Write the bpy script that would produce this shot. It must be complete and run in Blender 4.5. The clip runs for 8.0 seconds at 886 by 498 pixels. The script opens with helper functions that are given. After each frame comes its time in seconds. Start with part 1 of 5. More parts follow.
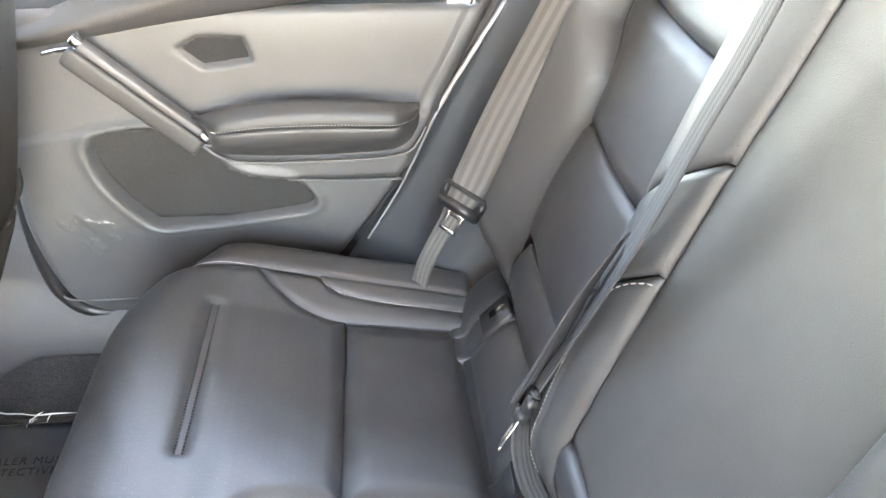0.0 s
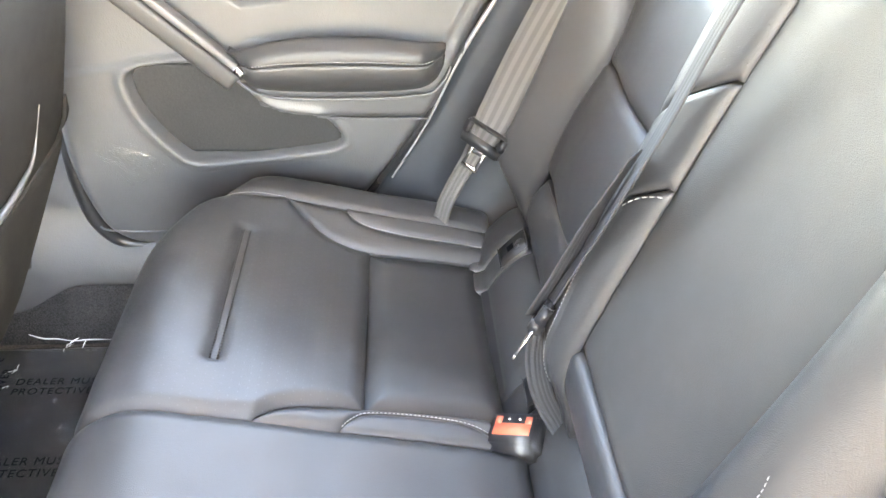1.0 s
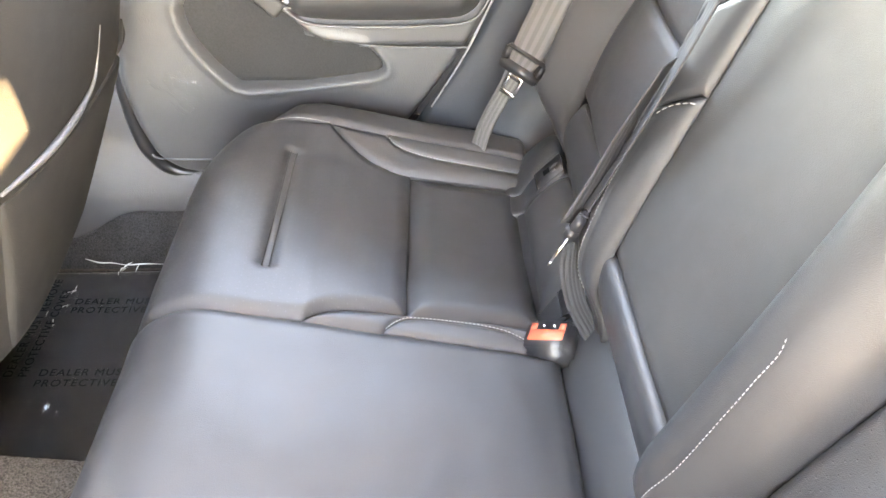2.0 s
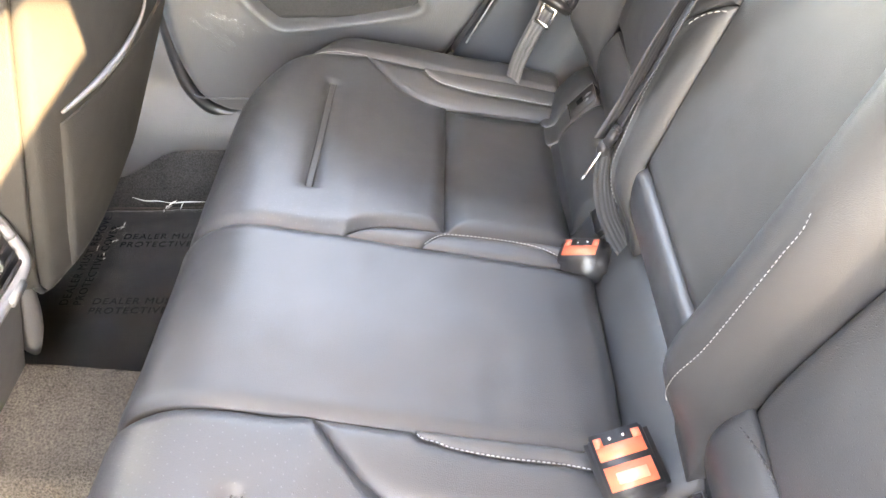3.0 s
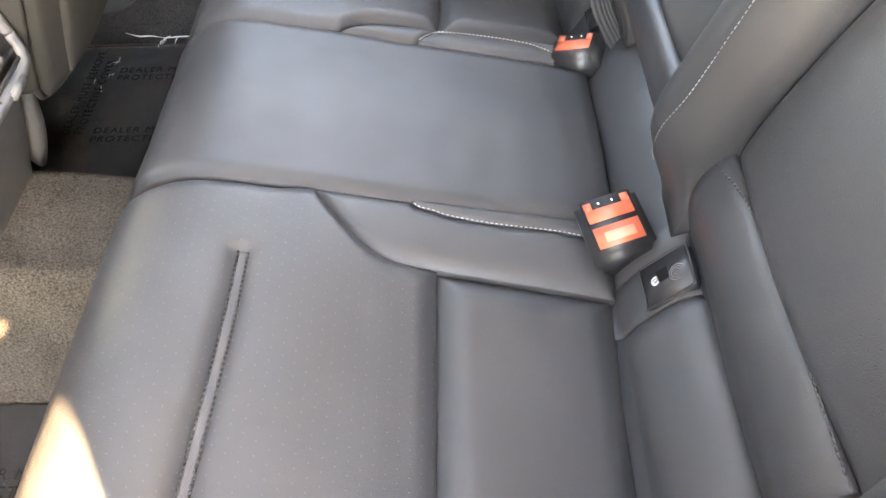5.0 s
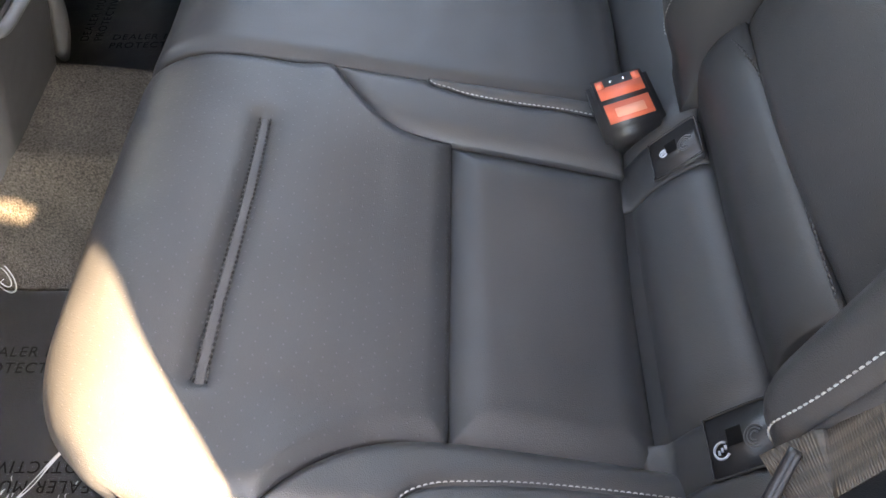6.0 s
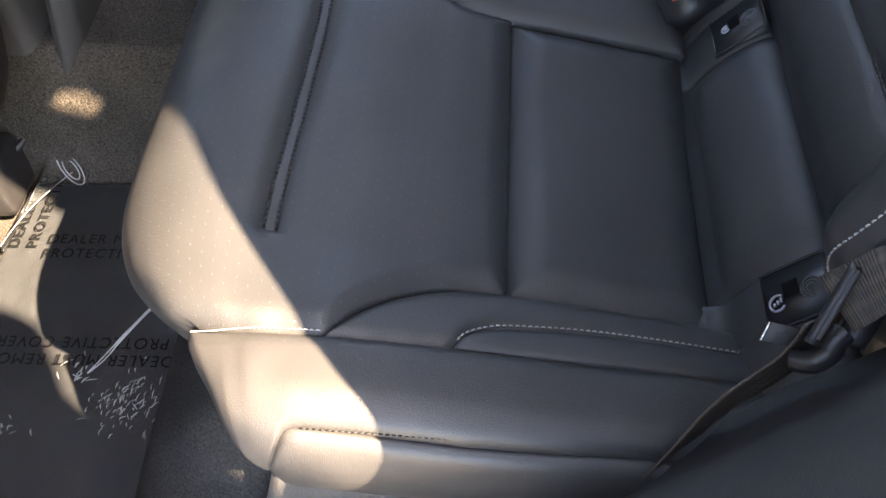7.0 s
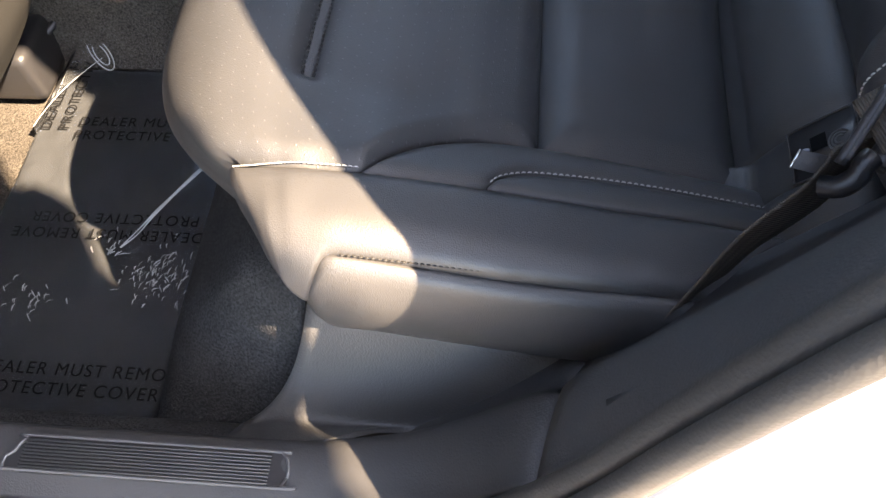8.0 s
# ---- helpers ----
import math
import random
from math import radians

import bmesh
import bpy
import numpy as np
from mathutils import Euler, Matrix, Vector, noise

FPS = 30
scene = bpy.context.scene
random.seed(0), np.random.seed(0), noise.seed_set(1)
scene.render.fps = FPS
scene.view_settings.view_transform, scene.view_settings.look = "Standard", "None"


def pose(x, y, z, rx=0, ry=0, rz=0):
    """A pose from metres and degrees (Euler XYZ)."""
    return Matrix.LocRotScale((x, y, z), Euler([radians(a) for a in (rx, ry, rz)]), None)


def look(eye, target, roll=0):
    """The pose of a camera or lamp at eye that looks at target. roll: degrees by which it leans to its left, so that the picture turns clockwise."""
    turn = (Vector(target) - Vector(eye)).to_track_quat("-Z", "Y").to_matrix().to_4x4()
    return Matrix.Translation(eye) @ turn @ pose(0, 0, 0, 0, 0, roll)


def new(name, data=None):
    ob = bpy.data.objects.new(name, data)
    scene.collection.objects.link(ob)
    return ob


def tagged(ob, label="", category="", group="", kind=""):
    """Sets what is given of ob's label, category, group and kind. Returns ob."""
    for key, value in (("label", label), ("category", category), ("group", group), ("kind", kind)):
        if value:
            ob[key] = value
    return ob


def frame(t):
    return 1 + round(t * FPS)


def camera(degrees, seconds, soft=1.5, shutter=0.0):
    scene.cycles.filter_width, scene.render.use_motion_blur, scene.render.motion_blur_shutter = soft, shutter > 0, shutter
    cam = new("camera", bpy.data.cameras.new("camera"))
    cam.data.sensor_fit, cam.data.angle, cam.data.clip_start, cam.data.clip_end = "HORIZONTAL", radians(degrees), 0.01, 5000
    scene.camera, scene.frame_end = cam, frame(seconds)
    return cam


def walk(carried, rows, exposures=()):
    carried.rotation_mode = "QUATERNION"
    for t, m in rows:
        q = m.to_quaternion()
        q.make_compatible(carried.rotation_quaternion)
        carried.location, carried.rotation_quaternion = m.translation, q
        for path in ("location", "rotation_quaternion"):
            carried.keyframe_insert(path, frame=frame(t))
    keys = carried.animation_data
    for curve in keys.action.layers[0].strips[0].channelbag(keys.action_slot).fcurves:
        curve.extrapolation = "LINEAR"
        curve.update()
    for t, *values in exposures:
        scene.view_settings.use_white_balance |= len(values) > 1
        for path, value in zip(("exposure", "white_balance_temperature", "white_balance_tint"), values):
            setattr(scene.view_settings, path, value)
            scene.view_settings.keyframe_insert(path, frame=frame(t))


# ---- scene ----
cam = camera(57.2, 8.0)
EXPOSURES = [(0.0, 6.60, 9400, 14), (0.5, 6.82, 9500, 14), (1.2, 6.87, 9900, 15), (2.5, 6.91, 10700, 18), (3.2, 6.81, 10800, 18), (3.5, 6.59, 10800, 17),
             (4.7, 6.36, 10900, 16), (5.8, 5.47, 9800, 15), (6.5, 4.56, 8300, 14), (7.3, 3.92, 7800, 14), (8.0, 3.87, 7650, 14)]
PATH = [
    (0, (0.247, -0.361, 0.933), (0.404, 1.307, -0.159), 0.7),
    (0.5, (0.242, -0.397, 0.922), (0.384, 1.253, -0.198), 1.2),
    (1, (0.237, -0.427, 0.916), (0.351, 1.208, -0.23), 1.4),
    (2.5, (0.223, -0.517, 0.892), (0.212, 1.032, -0.373), -0.8),
    (3, (0.22, -0.545, 0.881), (0.176, 0.98, -0.412), -1.7),
    (3.5, (0.218, -0.566, 0.871), (0.175, 0.902, -0.486), -2.2),
    (4, (0.217, -0.59, 0.859), (0.158, 0.831, -0.547), -2.4),
    (4.5, (0.219, -0.617, 0.845), (0.171, 0.758, -0.607), -2.4),
    (4.7, (0.225, -0.618, 0.836), (0.173, 0.738, -0.633), -3.0),
    (5.8, (0.221, -0.688, 0.801), (0.167, 0.58, -0.745), -2.5),
    (6, (0.221, -0.698, 0.798), (0.141, 0.545, -0.767), -3.4),
    (6.5, (0.215, -0.727, 0.786), (0.084, 0.467, -0.813), -5.2),
    (7, (0.209, -0.759, 0.771), (0.025, 0.383, -0.861), -6.9),
    (7.5, (0.201, -0.795, 0.76), (-0.009, 0.296, -0.903), -7.5),
    (8, (0.198, -0.823, 0.748), (-0.012, 0.204, -0.956), -7.5),
]
walk(cam, [(t, look(eye, target, roll)) for t, eye, target, roll in PATH], EXPOSURES)

# ---- world and light ----
SUN_WAY = Vector((-0.87, 0.45, -1.0)).normalized()
world = bpy.data.worlds.new("world")
scene.world = world
world.use_nodes = True
sky = world.node_tree.nodes.new("ShaderNodeTexSky")
sky.sky_type = "NISHITA"
sky.sun_disc = False
sky.sun_elevation = math.asin(-SUN_WAY.z)
sky.sun_rotation = math.atan2(-SUN_WAY.x, -SUN_WAY.y)
back_node = world.node_tree.nodes["Background"]
back_node.inputs[1].default_value = 0.15
world.node_tree.links.new(sky.outputs[0], back_node.inputs[0])
sun = new("sun", bpy.data.lights.new("sun", "SUN"))
sun.data.energy = 4.8
sun.data.angle = radians(0.5)
sun.data.color = (1.0, 0.82, 0.61)
sun.matrix_world = look(-5 * SUN_WAY, (0, 0, 0))


# ---- materials ----
def material(name, color, rough=0.5, metal=0.0, grain=0.0, grain_scale=400.0, spread=0.12, blotch=6.0,
             holes=0.0, hole_tint=1.25, bands=None, fibre=0.0, coat=0.0, spec=0.5):
    """A surface with blotches, fine grain bump and, where given, perforations or lengthwise bands by UV."""
    mat = bpy.data.materials.new(name)
    mat.use_nodes = True
    nt = mat.node_tree
    n, k = nt.nodes, nt.links
    bsdf = n["Principled BSDF"]
    tc = n.new("ShaderNodeTexCoord")
    big = n.new("ShaderNodeTexNoise")
    big.inputs["Scale"].default_value = blotch
    big.inputs["Detail"].default_value = 5
    k.new(tc.outputs["Object"], big.inputs["Vector"])
    ramp = n.new("ShaderNodeValToRGB")
    lo = [max(c * (1 - spread), 0) for c in color]
    hi = [min(c * (1 + spread), 1) for c in color]
    ramp.color_ramp.elements[0].color = (*lo, 1)
    ramp.color_ramp.elements[1].color = (*hi, 1)
    ramp.color_ramp.elements[0].position = 0.3
    ramp.color_ramp.elements[1].position = 0.7
    k.new(big.outputs["Fac"], ramp.inputs["Fac"])
    col = ramp.outputs["Color"]
    bsdf.inputs["Metallic"].default_value = metal
    bsdf.inputs["Specular IOR Level"].default_value = spec
    if coat:
        bsdf.inputs["Coat Weight"].default_value = coat
        bsdf.inputs["Coat Roughness"].default_value = 0.15
    rr = n.new("ShaderNodeMapRange")
    rr.inputs["To Min"].default_value = max(rough - 0.07, 0.02)
    rr.inputs["To Max"].default_value = min(rough + 0.07, 1)
    mid = n.new("ShaderNodeTexNoise")
    mid.inputs["Scale"].default_value = blotch * 7
    mid.inputs["Detail"].default_value = 4
    k.new(tc.outputs["Object"], mid.inputs["Vector"])
    k.new(mid.outputs["Fac"], rr.inputs["Value"])
    k.new(rr.outputs["Result"], bsdf.inputs["Roughness"])
    normal = None
    if grain:
        vor = n.new("ShaderNodeTexVoronoi")
        vor.inputs["Scale"].default_value = grain_scale
        k.new(tc.outputs["Object"], vor.inputs["Vector"])
        fine = n.new("ShaderNodeTexNoise")
        fine.inputs["Scale"].default_value = grain_scale * 0.7
        fine.inputs["Detail"].default_value = 6
        k.new(tc.outputs["Object"], fine.inputs["Vector"])
        mixn = n.new("ShaderNodeMath")
        mixn.operation = "ADD"
        k.new(vor.outputs["Distance"], mixn.inputs[0])
        k.new(fine.outputs["Fac"], mixn.inputs[1])
        bump = n.new("ShaderNodeBump")
        bump.inputs["Strength"].default_value = grain
        bump.inputs["Distance"].default_value = 0.0006
        k.new(mixn.outputs[0], bump.inputs["Height"])
        normal = bump.outputs["Normal"]
    if fibre:
        fib = n.new("ShaderNodeTexNoise")
        fib.inputs["Scale"].default_value = 420
        fib.inputs["Detail"].default_value = 8
        k.new(tc.outputs["Object"], fib.inputs["Vector"])
        fmix = n.new("ShaderNodeMapRange")
        fmix.inputs["From Min"].default_value = 0.3
        fmix.inputs["From Max"].default_value = 0.7
        fmix.inputs["To Min"].default_value = 1 - fibre
        fmix.inputs["To Max"].default_value = 1 + fibre
        k.new(fib.outputs["Fac"], fmix.inputs["Value"])
        mul = n.new("ShaderNodeVectorMath")
        mul.operation = "MULTIPLY"
        k.new(col, mul.inputs[0])
        k.new(fmix.outputs["Result"], mul.inputs[1])
        col = mul.outputs[0]
        bump = n.new("ShaderNodeBump")
        bump.inputs["Strength"].default_value = min(1.5 * fibre, 0.9)
        bump.inputs["Distance"].default_value = 0.003
        k.new(fib.outputs["Fac"], bump.inputs["Height"])
        normal = bump.outputs["Normal"]
    if holes or bands:
        sep = n.new("ShaderNodeSeparateXYZ")
        k.new(tc.outputs["UV"], sep.inputs[0])

    def calc(op, a, b=None):
        m = n.new("ShaderNodeMath")
        m.operation = op
        for slot, v in ((0, a), (1, b)):
            if v is None:
                continue
            if isinstance(v, (int, float)):
                m.inputs[slot].default_value = v
            else:
                k.new(v, m.inputs[slot])
        return m.outputs[0]

    if holes:
        # staggered punched holes, one every `holes` metres
        a = calc("DIVIDE", sep.outputs[0], holes)
        row = calc("FLOOR", a)
        b = calc("ADD", calc("DIVIDE", sep.outputs[1], holes * 1.25), calc("MULTIPLY", calc("MODULO", row, 2.0), 0.5))
        da = calc("SUBTRACT", calc("FRACT", a), 0.5)
        db = calc("SUBTRACT", calc("FRACT", b), 0.5)
        dist = calc("SQRT", calc("ADD", calc("MULTIPLY", da, da), calc("MULTIPLY", db, db)))
        dot = n.new("ShaderNodeMapRange")
        dot.inputs["From Min"].default_value = 0.04
        dot.inputs["From Max"].default_value = 0.085
        k.new(dist, dot.inputs["Value"])
        tint = n.new("ShaderNodeMapRange")
        tint.inputs["To Min"].default_value = hole_tint
        k.new(dot.outputs["Result"], tint.inputs["Value"])
        mul = n.new("ShaderNodeVectorMath")
        mul.operation = "MULTIPLY"
        k.new(col, mul.inputs[0])
        k.new(tint.outputs["Result"], mul.inputs[1])
        col = mul.outputs[0]
        hb = n.new("ShaderNodeBump")
        hb.invert = True
        hb.inputs["Strength"].default_value = 0.7 if hole_tint < 0.6 else 0.35
        hb.inputs["Distance"].default_value = 0.0008
        k.new(dot.outputs["Result"], hb.inputs["Height"])
        if normal:
            k.new(normal, hb.inputs["Normal"])
        normal = hb.outputs["Normal"]
    if bands:
        count, depth, other = bands
        wave = calc("SINE", calc("MULTIPLY", sep.outputs[1], count * 2 * math.pi))
        wr = n.new("ShaderNodeMapRange")
        wr.inputs["From Min"].default_value = -0.4
        wr.inputs["From Max"].default_value = 0.4
        k.new(wave, wr.inputs["Value"])
        mixc = n.new("ShaderNodeMix")
        mixc.data_type = "RGBA"
        k.new(wr.outputs["Result"], mixc.inputs[0])
        k.new(col, mixc.inputs[6])
        mixc.inputs[7].default_value = (*other, 1)
        col = mixc.outputs[2]
        weave = calc("SINE", calc("MULTIPLY", sep.outputs[0], 2 * math.pi / 0.0016))
        bb = n.new("ShaderNodeBump")
        bb.inputs["Strength"].default_value = depth
        bb.inputs["Distance"].default_value = 0.0005
        k.new(calc("ADD", weave, wave), bb.inputs["Height"])
        normal = bb.outputs["Normal"]
    k.new(col, bsdf.inputs["Base Color"])
    if normal:
        k.new(normal, bsdf.inputs["Normal"])
    return mat


LEATHER = material("black_leatherette", (0.030, 0.031, 0.0335), 0.44, spec=0.5, grain=0.24, grain_scale=1300)
LEATHER_HOLES = material("perforated_leatherette", (0.036, 0.037, 0.040), 0.44, spec=0.5, grain=0.24, grain_scale=1300, holes=0.0085, hole_tint=1.6)
LEATHER_BACK = material("finely_perforated_leatherette", (0.036, 0.037, 0.040), 0.5, spec=0.5, grain=0.24, grain_scale=1300, holes=0.0075, hole_tint=0.85)
LEATHER_CENTRE = material("matt_olive_leatherette", (0.037, 0.037, 0.037), 0.64, spec=0.38, grain=0.26, grain_scale=1300)
LEATHER_SIDE = material("side_leatherette", (0.040, 0.040, 0.042), 0.43, spec=0.5, grain=0.26, grain_scale=1200)
SEAT_BACK = material("black_seat_back_cloth", (0.017, 0.0167, 0.0163), 0.78, spec=0.22, grain=0.25, grain_scale=700)
THREAD = material("white_thread", (0.36, 0.36, 0.35), 0.7, grain=0.3, grain_scale=1500)
THREAD_DIM = material("grey_thread", (0.28, 0.28, 0.275), 0.7, grain=0.3, grain_scale=1500)
THREAD_DARK = material("dark_thread", (0.014, 0.014, 0.015), 0.7, grain=0.3, grain_scale=1500)
WELT = material("welt_strip", (0.045, 0.045, 0.048), 0.5, grain=0.5, grain_scale=1200)
PLASTIC = material("soft_black_plastic", (0.040, 0.040, 0.042), 0.55, grain=0.25, grain_scale=600)
DOOR_GREY = material("light_grey_door_plastic", (0.070, 0.071, 0.075), 0.48, grain=0.25, grain_scale=500)
PLASTIC_GREY = material("grey_door_plastic", (0.082, 0.083, 0.087), 0.5, grain=0.25, grain_scale=500)
PLASTIC_DARK = material("smooth_black_plastic", (0.018, 0.018, 0.02), 0.35, grain=0.15, grain_scale=700)
PLASTIC_GRAIN = material("grained_black_plastic", (0.066, 0.066, 0.067), 0.45, grain=0.45, grain_scale=600)
RUBBER = material("rubber_seal", (0.044, 0.040, 0.036), 0.55, grain=0.3, grain_scale=500)
CARPET = material("grey_brown_carpet", (0.052, 0.0465, 0.041), 0.95, fibre=0.6, spread=0.25, blotch=14, spec=0.1)
CARPET_DARK = material("dark_carpet", (0.036, 0.036, 0.037), 0.95, fibre=0.5, spread=0.25, blotch=14, spec=0.1)
FELT = material("pocket_felt", (0.033, 0.033, 0.034), 0.95, fibre=0.12, spread=0.15, spec=0.1)
MAT_BLACK = material("black_floor_mat", (0.0095, 0.0105, 0.013), 0.5, fibre=0.12, spread=0.2, blotch=20, spec=0.3)
PRINT = material("black_print", (0.0068, 0.0068, 0.0073), 0.9, spec=0.05)
CHROME = material("satin_chrome", (0.62, 0.63, 0.65), 0.22, metal=1.0, spread=0.04)
STEEL = material("bright_steel", (0.7, 0.7, 0.7), 0.18, metal=1.0, spread=0.05)
SILVER = material("silver_trim", (0.11, 0.112, 0.117), 0.5, metal=0.3, spread=0.05)
VENT_SILVER = material("satin_vent_frame", (0.095, 0.098, 0.108), 0.5, metal=0.2, spread=0.05)
BRIGHT_TRIM = material("bright_satin_trim", (0.34, 0.34, 0.345), 0.3, metal=0.4, spread=0.05)
LINING = material("blue_grey_lining", (0.028, 0.033, 0.040), 0.55, grain=0.2, grain_scale=600)
WEB_LIGHT = material("light_belt_webbing", (0.060, 0.057, 0.056), 0.5, bands=(4.0, 0.5, (0.092, 0.088, 0.087)), spread=0.1)
RED = material("orange_red_button", (0.60, 0.12, 0.065), 0.4, grain=0.15, grain_scale=500, spread=0.06)
RED_LIGHT = material("worn_button_print", (0.75, 0.3, 0.2), 0.45, spread=0.1)
# The warm cast of bounced sun is put into this browner webbing colour.
WEB = material("belt_webbing", (0.050, 0.042, 0.035), 0.6, bands=(4.0, 0.5, (0.074, 0.062, 0.050)), spread=0.1)
WEB_GREY = material("grey_belt_webbing", (0.030, 0.031, 0.034), 0.8, bands=(4.0, 0.5, (0.044, 0.045, 0.049)), spread=0.1, spec=0.25)
WHITE_PAINT = material("white_car_paint", (0.70, 0.71, 0.72), 0.3, coat=0.6, spread=0.02)
CONCRETE = material("grey_forecourt", (0.29, 0.275, 0.255), 0.9, grain=0.6, grain_scale=60, spread=0.15, blotch=1.5)
HEADLINER = material("grey_headliner", (0.42, 0.41, 0.40), 0.95, fibre=0.1, spread=0.05)
WHITE_ICON = material("white_symbol", (0.36, 0.38, 0.43), 0.5)

FILM = bpy.data.materials.new("clear_plastic_film")
FILM.use_nodes = True
_nt = FILM.node_tree
_nt.nodes.remove(_nt.nodes["Principled BSDF"])
_tc = _nt.nodes.new("ShaderNodeTexCoord")
_ns = _nt.nodes.new("ShaderNodeTexNoise")
_ns.inputs["Scale"].default_value = 22
_ns.inputs["Detail"].default_value = 3
_ns.inputs["Distortion"].default_value = 1.6
_bp = _nt.nodes.new("ShaderNodeBump")
_bp.inputs["Strength"].default_value = 0.3
_bp.inputs["Distance"].default_value = 0.006
_nt.links.new(_tc.outputs["Object"], _ns.inputs["Vector"])
_nt.links.new(_ns.outputs["Fac"], _bp.inputs["Height"])
_clear = _nt.nodes.new("ShaderNodeBsdfTransparent")
_haze = _nt.nodes.new("ShaderNodeBsdfDiffuse")
_haze.inputs["Color"].default_value = (0.46, 0.50, 0.55, 1)
_shine = _nt.nodes.new("ShaderNodeBsdfGlossy")
_shine.inputs["Roughness"].default_value = 0.1
_fres = _nt.nodes.new("ShaderNodeFresnel")
_fres.inputs["IOR"].default_value = 1.42
_m1, _m2 = _nt.nodes.new("ShaderNodeMixShader"), _nt.nodes.new("ShaderNodeMixShader")
_m1.inputs[0].default_value = 0.045
_nt.links.new(_clear.outputs[0], _m1.inputs[1])
_nt.links.new(_haze.outputs[0], _m1.inputs[2])
_nt.links.new(_bp.outputs["Normal"], _shine.inputs["Normal"])
_nt.links.new(_bp.outputs["Normal"], _fres.inputs["Normal"])
_nt.links.new(_fres.outputs[0], _m2.inputs[0])
_nt.links.new(_m1.outputs[0], _m2.inputs[1])
_nt.links.new(_shine.outputs[0], _m2.inputs[2])
_nt.links.new(_m2.outputs[0], _nt.nodes["Material Output"].inputs[0])

# Pale film for strands and edges; on the slivers its colour stands for glints.
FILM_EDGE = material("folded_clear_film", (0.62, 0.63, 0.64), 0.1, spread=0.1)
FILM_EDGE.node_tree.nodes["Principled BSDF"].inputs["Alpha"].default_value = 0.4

# Denser, paler film: strong glints are put into its colour.
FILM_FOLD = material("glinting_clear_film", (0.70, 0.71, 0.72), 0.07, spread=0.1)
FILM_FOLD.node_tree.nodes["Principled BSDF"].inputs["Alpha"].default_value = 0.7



def thin_glass(name, tint):
    """Window glass: each face lets the tint through and mirrors by Fresnel."""
    mat = bpy.data.materials.new(name)
    mat.use_nodes = True
    nt = mat.node_tree
    nt.nodes.remove(nt.nodes["Principled BSDF"])
    clear, shine, edge, mix = [nt.nodes.new(kind) for kind in ("ShaderNodeBsdfTransparent", "ShaderNodeBsdfGlossy", "ShaderNodeFresnel", "ShaderNodeMixShader")]
    clear.inputs["Color"].default_value = (*tint, 1)
    shine.inputs["Roughness"].default_value = 0.01
    edge.inputs["IOR"].default_value = 1.45
    nt.links.new(edge.outputs[0], mix.inputs[0])
    nt.links.new(clear.outputs[0], mix.inputs[1])
    nt.links.new(shine.outputs[0], mix.inputs[2])
    nt.links.new(mix.outputs[0], nt.nodes["Material Output"].inputs[0])
    return mat


TINTED = thin_glass("tinted_window_glass", (0.96, 0.97, 0.97))
ROOF_GLASS = thin_glass("dark_roof_glass", (0.74, 0.75, 0.75))
FRONT_GLASS = thin_glass("clear_window_glass", (0.93, 0.95, 0.94))


# ---- mesh helpers ----
def smooth(a, b, x):
    t = min(max((x - a) / (b - a), 0.0), 1.0)
    return t * t * (3 - 2 * t)


def cubic(xs, ys):
    """A smooth curve through points, held flat beyond its ends."""
    xs, ys = list(xs), list(ys)
    m = []
    for i in range(len(xs)):
        a, b = max(i - 1, 0), min(i + 1, len(xs) - 1)
        m.append((ys[b] - ys[a]) / (xs[b] - xs[a]))

    def f(x):
        if x <= xs[0]:
            return ys[0]
        if x >= xs[-1]:
            return ys[-1]
        i = next(j for j in range(len(xs) - 1) if x <= xs[j + 1])
        h = xs[i + 1] - xs[i]
        t = (x - xs[i]) / h
        return ((2 * t**3 - 3 * t**2 + 1) * ys[i] + (t**3 - 2 * t**2 + t) * h * m[i]
                + (-2 * t**3 + 3 * t**2) * ys[i + 1] + (t**3 - t**2) * h * m[i + 1])
    return f


def spline(points, n):
    """n + 1 points along a smooth curve through the given ones, evenly in length."""
    pts = [Vector(p) for p in points]
    out = []
    for i in range(len(pts) - 1):
        p0, p1, p2, p3 = pts[max(i - 1, 0)], pts[i], pts[i + 1], pts[min(i + 2, len(pts) - 1)]
        for j in range(12):
            t = j / 12
            out.append(0.5 * (2 * p1 + (p2 - p0) * t + (2 * p0 - 5 * p1 + 4 * p2 - p3) * t * t
                              + (3 * p1 - p0 - 3 * p2 + p3) * t**3))
    out.append(pts[-1])
    run = [0.0]
    for a, b in zip(out, out[1:]):
        run.append(run[-1] + (b - a).length)
    got, i = [], 0
    for s in range(n + 1):
        want = run[-1] * s / n
        while i < len(run) - 2 and run[i + 1] < want:
            i += 1
        w = (want - run[i]) / max(run[i + 1] - run[i], 1e-9)
        got.append(out[i].lerp(out[i + 1], min(max(w, 0), 1)))
    return got


def dense(a, b, n, k=0.8):
    """n + 1 values from a to b, closer together near both ends."""
    return [a + (b - a) * (i / n - k * math.sin(2 * math.pi * i / n) / (2 * math.pi)) for i in range(n + 1)]


def finish(name, me, mat, parent=None, label="", flat=False):
    me.materials.append(mat)
    if not flat:
        me.polygons.foreach_set("use_smooth", [True] * len(me.polygons))
    ob = new(name, me)
    if parent is not None:
        ob.parent = parent
    if label:
        tagged(ob, label)
    return ob


def part(name, bm, mat, parent=None, label="", flat=False):
    me = bpy.data.meshes.new(name)
    bm.normal_update()
    bm.to_mesh(me)
    bm.free()
    return finish(name, me, mat, parent, label, flat)


